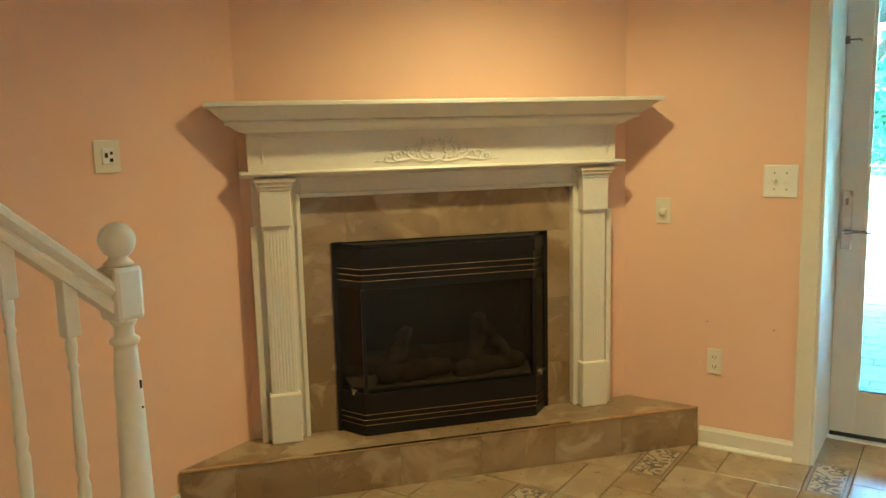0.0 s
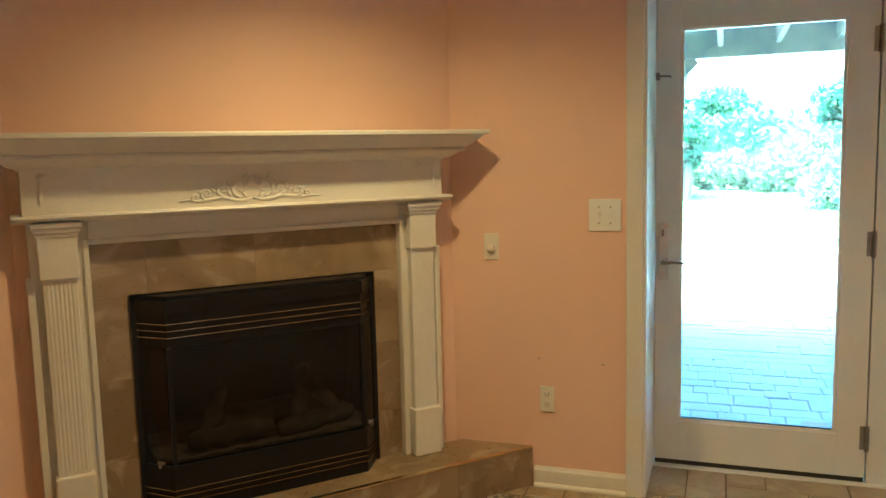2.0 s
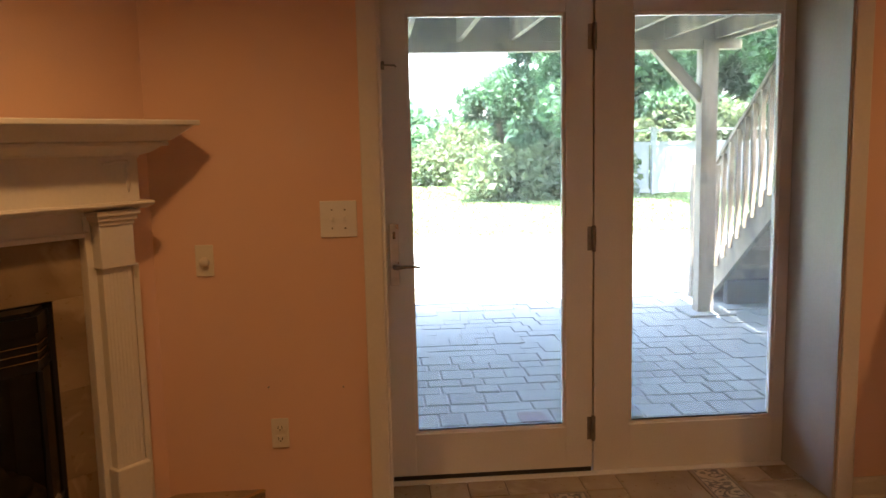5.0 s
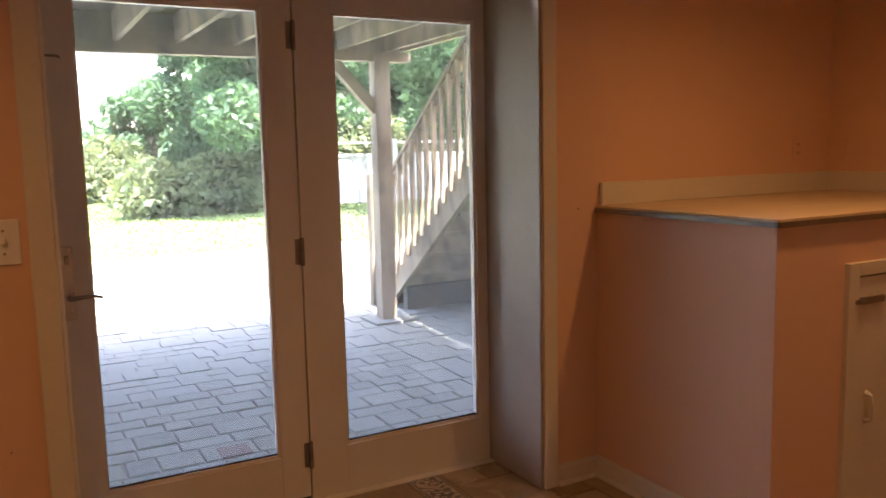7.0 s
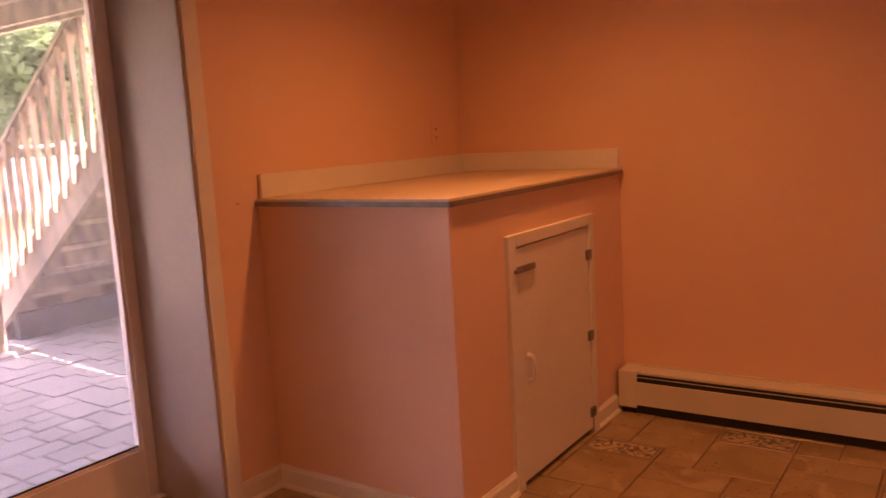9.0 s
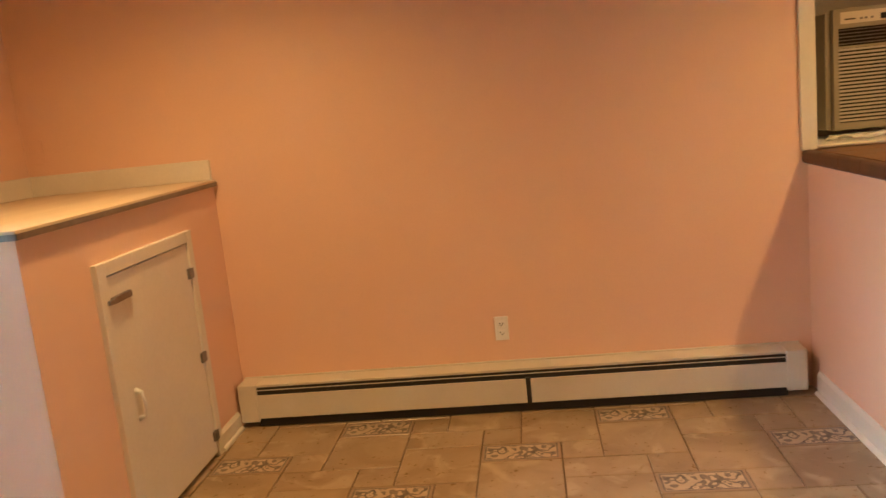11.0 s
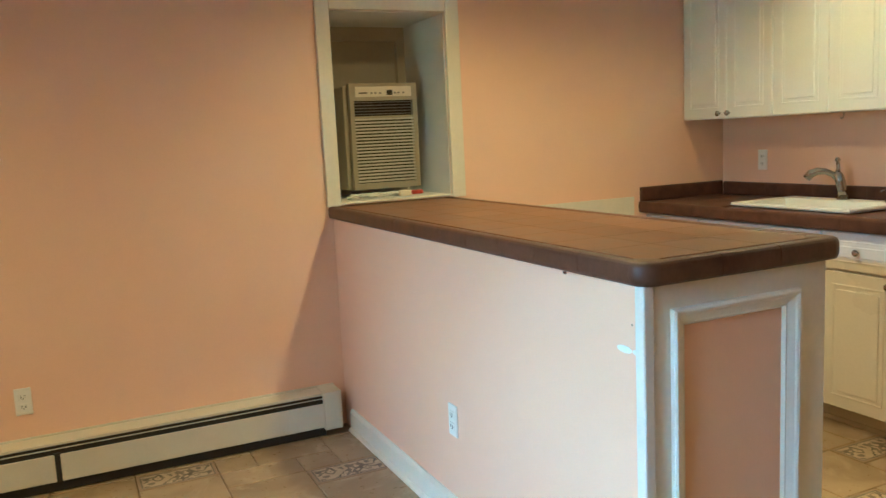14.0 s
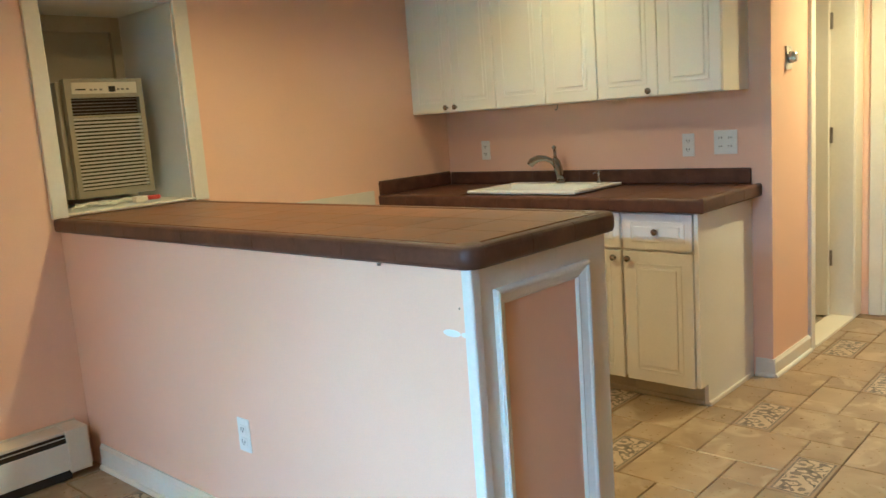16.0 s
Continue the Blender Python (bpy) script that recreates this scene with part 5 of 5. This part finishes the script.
SX, SY, SS = 3.0, 8.10, 0.74          # outer face, foot, slope


def slanted(x0, x1, lo, hi, y0, y1):
    """A sloping board that climbs towards the house."""
    bm = bmesh.new()
    ring = []
    for yy in (y0, y1):
        z = GZ + (SY - yy) * SS
        ring.append([bm.verts.new(v) for v in ((x0, yy, z + lo), (x1, yy, z + lo), (x1, yy, z + hi), (x0, yy, z + hi))])
    for i in range(4):
        bm.faces.new((ring[0][i], ring[0][(i + 1) % 4], ring[1][(i + 1) % 4], ring[1][i]))
    bm.faces.new(ring[0][::-1]), bm.faces.new(ring[1])
    bmesh.ops.recalc_face_normals(bm, faces=bm.faces)
    return bm


TOPY = SY - (DKZ - GZ) / SS
for x0 in (SX, SX + 0.92):
    part("stringer", slanted(x0, x0 + 0.04, -0.06, 0.235, SY - 0.02, TOPY), DECKWOOD, dstairs)
    part("handrail", slanted(x0 - 0.02, x0 + 0.07, 1.08, 1.12, SY + 0.05, TOPY), DECKWOOD, dstairs)
    part("upper_rail", slanted(x0 + 0.0, x0 + 0.04, 0.98, 1.075, SY + 0.02, TOPY), DECKWOOD, dstairs)
    part("newel", boxes((x0 - 0.128, x0 - 0.038, SY - 0.01, SY + 0.08, GZ, 1.19), bevel=0.006), DECKWOOD, dstairs)
    yb = SY - 0.14
    while yb > TOPY + 0.05:
        z = GZ + (SY - yb) * SS
        part("baluster", boxes((x0 - 0.037, x0 - 0.001, yb - 0.018, yb + 0.018, z + 0.13, z + 1.04)), DECKWOOD, dstairs)
        yb -= 0.135
n = 13
for k in range(n):
    yy, z = SY - 0.02 - k * (SY - TOPY) / n, GZ + k * (DKZ - GZ) / n
    rb = bmesh.new()
    yb = yy - (SY - TOPY) / n
    lap = [rb.verts.new(v) for v in [(x, y + d, h) for x in (SX + 0.041, SX + 0.919) for y, h in ((yb - 0.040, z + 0.165), (yb - 0.012, z + 0.338)) for d in (0.0, 0.022)]]
    for q in ((0, 1, 3, 2), (4, 6, 7, 5), (0, 4, 5, 1), (2, 3, 7, 6), (0, 2, 6, 4), (1, 5, 7, 3)):
        rb.faces.new([lap[v] for v in q])
    bmesh.ops.recalc_face_normals(rb, faces=rb.faces)
    part("riser", rb, DECKWOOD, dstairs)
    part("tread", boxes((SX + 0.041, SX + 0.919, yy - 0.315, yy + 0.02, z + 0.155, z + 0.193), bevel=0.004), DECKWOOD, dstairs)
part("riser", boxes((SX + 0.041, SX + 0.919, SY - 0.05, SY - 0.028, GZ, GZ + 0.15), bevel=0.004), DECKWOOD, dstairs)
# plain blocks added for the dark weedy bank and its shadow
structure("bank_block", boxes((SX + 1.0, SX + 1.12, OUT, 8.4, GZ, 0.55), (SX + 0.05, SX + 0.999, 7.72, 7.80, GZ, 0.15)), BANK_SHADE, "low block darkened for the weeds and shadow under the deck stairs")

# vinyl fence
fence = thing("fence", "white vinyl privacy fence across the back lawn, greyed for tree shade", "fence")
fx = 5.0
while fx < 22:
    part("post", boxes((fx - 0.065, fx + 0.065, 21.9, 22.03, GZ - 0.02, 1.72), bevel=0.01), VINYL, fence)
    for k in range(9):
        a = fx + 0.075 + k * 0.24
        part("picket", boxes((a, a + 0.233, 21.95, 21.975, 0.06, 1.25)), VINYL, fence)
    part("top_rail", boxes((fx + 0.06, fx + 2.3, 21.93, 22.0, 1.25, 1.33)), VINYL, fence)
    part("lattice_rail", boxes((fx + 0.06, fx + 2.3, 21.93, 22.0, 1.60, 1.66)), VINYL, fence)
    part("bottom_rail", boxes((fx + 0.06, fx + 2.3, 21.93, 22.0, -0.02, 0.06)), VINYL, fence)
    fx += 2.36


def leaf_cloud(blobs, count, size, seed):
    """Many small tilted leaf clumps scattered through uneven blobs."""
    r = np.random.default_rng(seed)
    verts, faces = [], []
    w = np.array([b[3] ** 2 for b in blobs])
    pick = r.choice(len(blobs), count, p=w / w.sum())
    for k in pick:
        cx, cy, cz, rad, sq = blobs[k]
        d = r.normal(size=3)
        d /= np.linalg.norm(d)
        c = np.array((cx, cy, cz)) + d * rad * (r.random() ** 0.35) * np.array((1, 1, sq))
        u = r.normal(size=3)
        u /= np.linalg.norm(u)
        v = np.cross(u, r.normal(size=3))
        v /= np.linalg.norm(v)
        s = size * r.uniform(0.6, 1.5)
        i = len(verts)
        verts += [tuple(c - u * s), tuple(c + v * s * 0.45 + d * s * 0.2), tuple(c + u * s), tuple(c - v * s * 0.45)]
        faces.append((i, i + 1, i + 2, i + 3))
    me = bpy.data.meshes.new("crown")
    me.from_pydata(verts, [], faces)
    return me


def tree(x, y, h, spread, seed, count=9000, size=0.17, low=0.25):
    r = random.Random(seed)
    t = thing("tree", "tall leafy green tree behind the lawn", "tree", group="garden trees")
    bm = bmesh.new()
    tube(bm, [(x + 0.12 * math.sin(k * 1.1 + seed), y + 0.1 * math.cos(k * 0.9), GZ - 0.1 + h * 0.75 * k / 7) for k in range(8)], [0.24 * (1 - 0.8 * k / 7) * h / 8 + 0.03 for k in range(8)], 10)
    blobs = []
    for k in range(22):
        a, hh = r.uniform(0, 6.28), h * r.uniform(low, 0.95)
        d = spread * r.uniform(0.2, 1.0) * (1.15 - hh / h * 0.7)
        cx, cy = x + d * math.cos(a), y + d * math.sin(a) * 0.8
        blobs.append((cx, cy, hh, spread * r.uniform(0.18, 0.48), r.uniform(0.5, 0.85)))
        tube(bm, [(x, y, hh * 0.62), (x + d * 0.5 * math.cos(a), y + d * 0.4 * math.sin(a), hh * 0.85), (cx, cy, hh)], [0.07, 0.045, 0.015], 6)
    part("trunk", bm, BARK, t, "rough grey-brown bark")
    me = leaf_cloud(blobs, count, size, seed)
    me.materials.append(LEAF)
    c = new("crown", me)
    c.parent = t
    return t


for args in ((6.6, 27.5, 8.5, 2.6, 23, 20000, 0.11, 0.06), (9.6, 26.5, 10.0, 3.2, 3, 22000, 0.12, 0.06), (13.6, 25.5, 10.5, 3.9, 5, 20000, 0.14, 0.08), (18.5, 26.5, 11.0, 4.2, 7, 14000, 0.17, 0.1), (5.9, 20.9, 8.5, 2.7, 41, 30000, 0.10, 0.16), (10.6, 18.0, 9.5, 3.3, 42, 24000, 0.10, 0.22), (8.4, 31.0, 11.5, 3.6, 43, 16000, 0.2, 0.05), (12.5, 31.5, 12.5, 4.4, 44, 16000, 0.22, 0.05), (17.5, 32.0, 12.5, 4.6, 45, 14000, 0.24, 0.05), (24.5, 25.0, 11.0, 4.5, 8, 10000, 0.2, 0.1), (-0.9, 25.5, 6.4, 1.7, 13, 8000, 0.11, 0.1), (-7.0, 36.0, 8.0, 4.0, 17, 8000, 0.2, 0.15), (4.9, 33.0, 4.2, 2.0, 29, 7000, 0.13, 0.1)):
    tree(*args)
for k in range(40):
    r = random.Random(50 + k)
    x, y = -10 + k * 0.98 + r.uniform(-0.9, 0.9), 30.5 + r.uniform(-2.2, 2.2)
    if x > 6.5:
        y = 23.6 + r.uniform(-0.3, 0.6)
    h = r.choice((0.5, 0.9, 1.3, 1.9)) * r.uniform(0.8, 1.2) if 0.5 < x < 5 else r.uniform(0.7, 2.6)
    if k > 35:
        x, y, h = 3.3 + 0.72 * (k - 36), 21.3 + 0.12 * (k - 36), 1.0 + 0.12 * (k % 3)
    s = thing("shrub", "overgrown green and straw-coloured garden shrub", "shrub", group="garden shrubs")
    me = leaf_cloud([(x + r.uniform(-0.7, 0.7), y + r.uniform(-0.5, 0.5), h * r.uniform(0.25, 0.85), r.uniform(0.5, 0.9), 0.8) for _ in range(7)], 2200, 0.11, 50 + k)
    me.materials.append(LEAF2)
    c = new("foliage", me)
    c.parent = s
    st = bmesh.new()
    for q in range(4):
        tube(st, [(x + 0.05 * q, y, GZ - 0.05), (x + r.uniform(-0.4, 0.4), y + r.uniform(-0.3, 0.3), h * 0.7)], [0.025, 0.008], 6)
    part("stems", st, BARK, s)
# far woods
rr = np.random.default_rng(9)
me = leaf_cloud([(float(a), 62 + float(b), float(c), float(d), 0.9) for a, b, c, d in zip(np.linspace(-45, 60, 46), rr.uniform(-4, 4, 46), rr.uniform(0.5, 2.8, 46), rr.uniform(1.8, 3.2, 46))], 22000, 0.4, 77)
me.materials.append(LEAF)
tagged(new("far_woods", me), "hazy band of distant woods", "woods", kind="stuff")
# short grass on the lawn nearest the patio and across to the trees
rg = np.random.default_rng(21)
verts, faces = [], []
for _ in range(60000):
    x, y = rg.uniform(-6, 14), 13.4 + 17 * rg.random() ** 1.3
    hgt, a = rg.uniform(0.012, 0.035), rg.uniform(0, 6.28)
    w = 0.012 + 0.0012 * (y - 10)
    i = len(verts)
    verts += [(x - w * math.cos(a), y - w * math.sin(a), GZ - 0.014), (x + w * math.cos(a), y + w * math.sin(a), GZ - 0.014), (x + 0.02 * math.sin(a), y + 0.02 * math.cos(a), GZ + hgt)]
    faces.append((i, i + 1, i + 2))
me = bpy.data.meshes.new("grass")
me.from_pydata(verts, [], faces)
me.materials.append(GRASS)
tagged(new("grass", me), "short green lawn grass in patches", "grass", kind="stuff")

# ---- patio pavers ----
patio = thing("patio", "grey tumbled concrete pavers in mixed sizes", "patio", kind="structure")
pr = random.Random(12)
pav, joined = {}, bmesh.new()


def paver_mesh(w, d):
    key = (w, d)
    if key not in pav:
        bm = boxes((-w / 2, w / 2, -d / 2, d / 2, -0.05, 0.0))
        top = [e for e in bm.edges if all(v.co.z > -0.001 for v in e.verts)]
        bmesh.ops.bevel(bm, geom=top, offset=0.007, segments=1, affect="EDGES")
        pav[key] = mesh_of("paver", bm, PAVER)
    return pav[key]


y, count = OUT + 0.06, 0
ROWS = (0.145, 0.205, 0.145, 0.145, 0.205)
k = 0
while y < 13.3:
    d = ROWS[k % 5]
    x = -2.4 - pr.uniform(0, 0.2)
    while x < 6.2:
        w = pr.choice((0.145, 0.205, 0.205, 0.265))
        near = y < 6.3 and -0.2 < x < 2.3
        if near and count < 300:
            ob = new("paver", paver_mesh(w - 0.008, d - 0.008))
            ob.parent = patio
            ob.location = (x + w / 2, y + d / 2, GZ + pr.uniform(-0.003, 0.003))
            ob.rotation_euler = (pr.uniform(-0.008, 0.008), pr.uniform(-0.008, 0.008), pr.uniform(-0.01, 0.01))
            count += 1
        else:
            zt = GZ + pr.uniform(-0.004, 0.003)
            box(joined, x + 0.004, x + w - 0.004, y + 0.004, y + d - 0.004, zt - 0.05, zt)
        x += w
    y += d
    k += 1
jo = part("far_pavers", joined, PAVER, patio)
tagged(jo, kind="stuff")

odd = thing("odd_brick", "dark red clay brick set in the patio", "brick")
part("brick", boxes((0.69, 0.845, 4.975, 5.125, GZ - 0.03, GZ + 0.006), bevel=0.006), surface("dark_clay_brick", (0.075, 0.058, 0.05), (0.12, 0.095, 0.085), 9.0, 0.9, grain=90, bumpy=0.4), odd)

# ---- floor tiles: squares, halves and scroll insets on a skewed repeat ----
tile_floor = thing("tile_floor", "tan ceramic floor tiles with decorative scroll insets", "tiled floor", kind="structure")
U = 0.16
INS0 = (0.945, -1.300)                 # one inset's low corner
KINDS = (("inset", 0, 0, 1, 2), ("small", 0, -1, 1, 1), ("square", 1, -1, 2, 2), ("small", 1, 1, 1, 1), ("square", 0, 4, 2, 2), ("half", 1, 2, 1, 2))
tm = {}


def tile_mesh(kind, w, d):
    if kind not in tm:
        bm = boxes((-w / 2, w / 2, -d / 2, d / 2, -0.012, 0.0))
        top = [e for e in bm.edges if all(v.co.z > -0.001 for v in e.verts)]
        bmesh.ops.bevel(bm, geom=top, offset=0.002, segments=1, affect="EDGES")
        tm[kind] = mesh_of("floor_tile", bm, INSET if kind == "inset" else FLOORTILE)
    return tm[kind]


def covered(x, y):
    """Whether a spot of the plan lies under the built-in things or outside the rooms."""
    if x < LEFT - 0.1 or x > RIGHT + 0.1 or y > 4.25 or y < FARW:
        return True
    if y > DOORW + 0.1 and not DX0 - 0.1 < x < DX1 + 0.1:
        return True
    if x > BX + 0.2 and y > BY + 0.2:
        return True
    if x > PX + 0.2 and -0.2 < y < 0.15:
        return True
    return x > JOG + 0.2 and y < -1.75


def shown(x, y):
    """The stretches of floor nearest the walk's views."""
    return (x > 1.7 and 0.2 < y < 2.95) or (-0.2 < x < 2.6 and -3.5 < y < -0.5) or (x < 1.9 and y > 2.75)


rest, nt_ = bmesh.new(), 0
tr_ = random.Random(31)
g = 0.0028
for i in range(-14, 14):
    for j in range(-14, 14):
        for kind, a, b, w, d in KINDS:
            x0, y0 = INS0[0] + U * (2 * i + a), INS0[1] + U * (-3 * i + 7 * j + b)
            cx, cy = x0 + w * U / 2, y0 + d * U / 2
            if covered(cx, cy):
                continue
            dz = tr_.uniform(-0.0006, 0.0006)
            if shown(cx, cy) and (nt_ < 300 or kind == "inset"):
                ob = new("floor_tile", tile_mesh(kind, w * U - 2 * g, d * U - 2 * g))
                ob.parent = tile_floor
                ob.location = (cx, cy, dz)
                nt_ += 1
            else:
                box(rest, x0 + g, x0 + w * U - g, y0 + g, y0 + d * U - g, -0.012, dz)
ro = part("far_floor_tiles", rest, FLOORTILE, tile_floor)
tagged(ro, kind="stuff")

# ---- ceiling downlights ----
for lx, ly, lw, ls in LAMPS:
    c = thing("ceiling_downlight", "round white recessed ceiling downlight", "downlight", group="ceiling downlights")
    tr = lathe(bmesh.new(), [(0.062, CEIL - 0.001), (0.085, CEIL - 0.001), (0.088, CEIL - 0.008), (0.064, CEIL - 0.010)], lx, ly, 28)
    part("trim_ring", tr, WHITE, c)
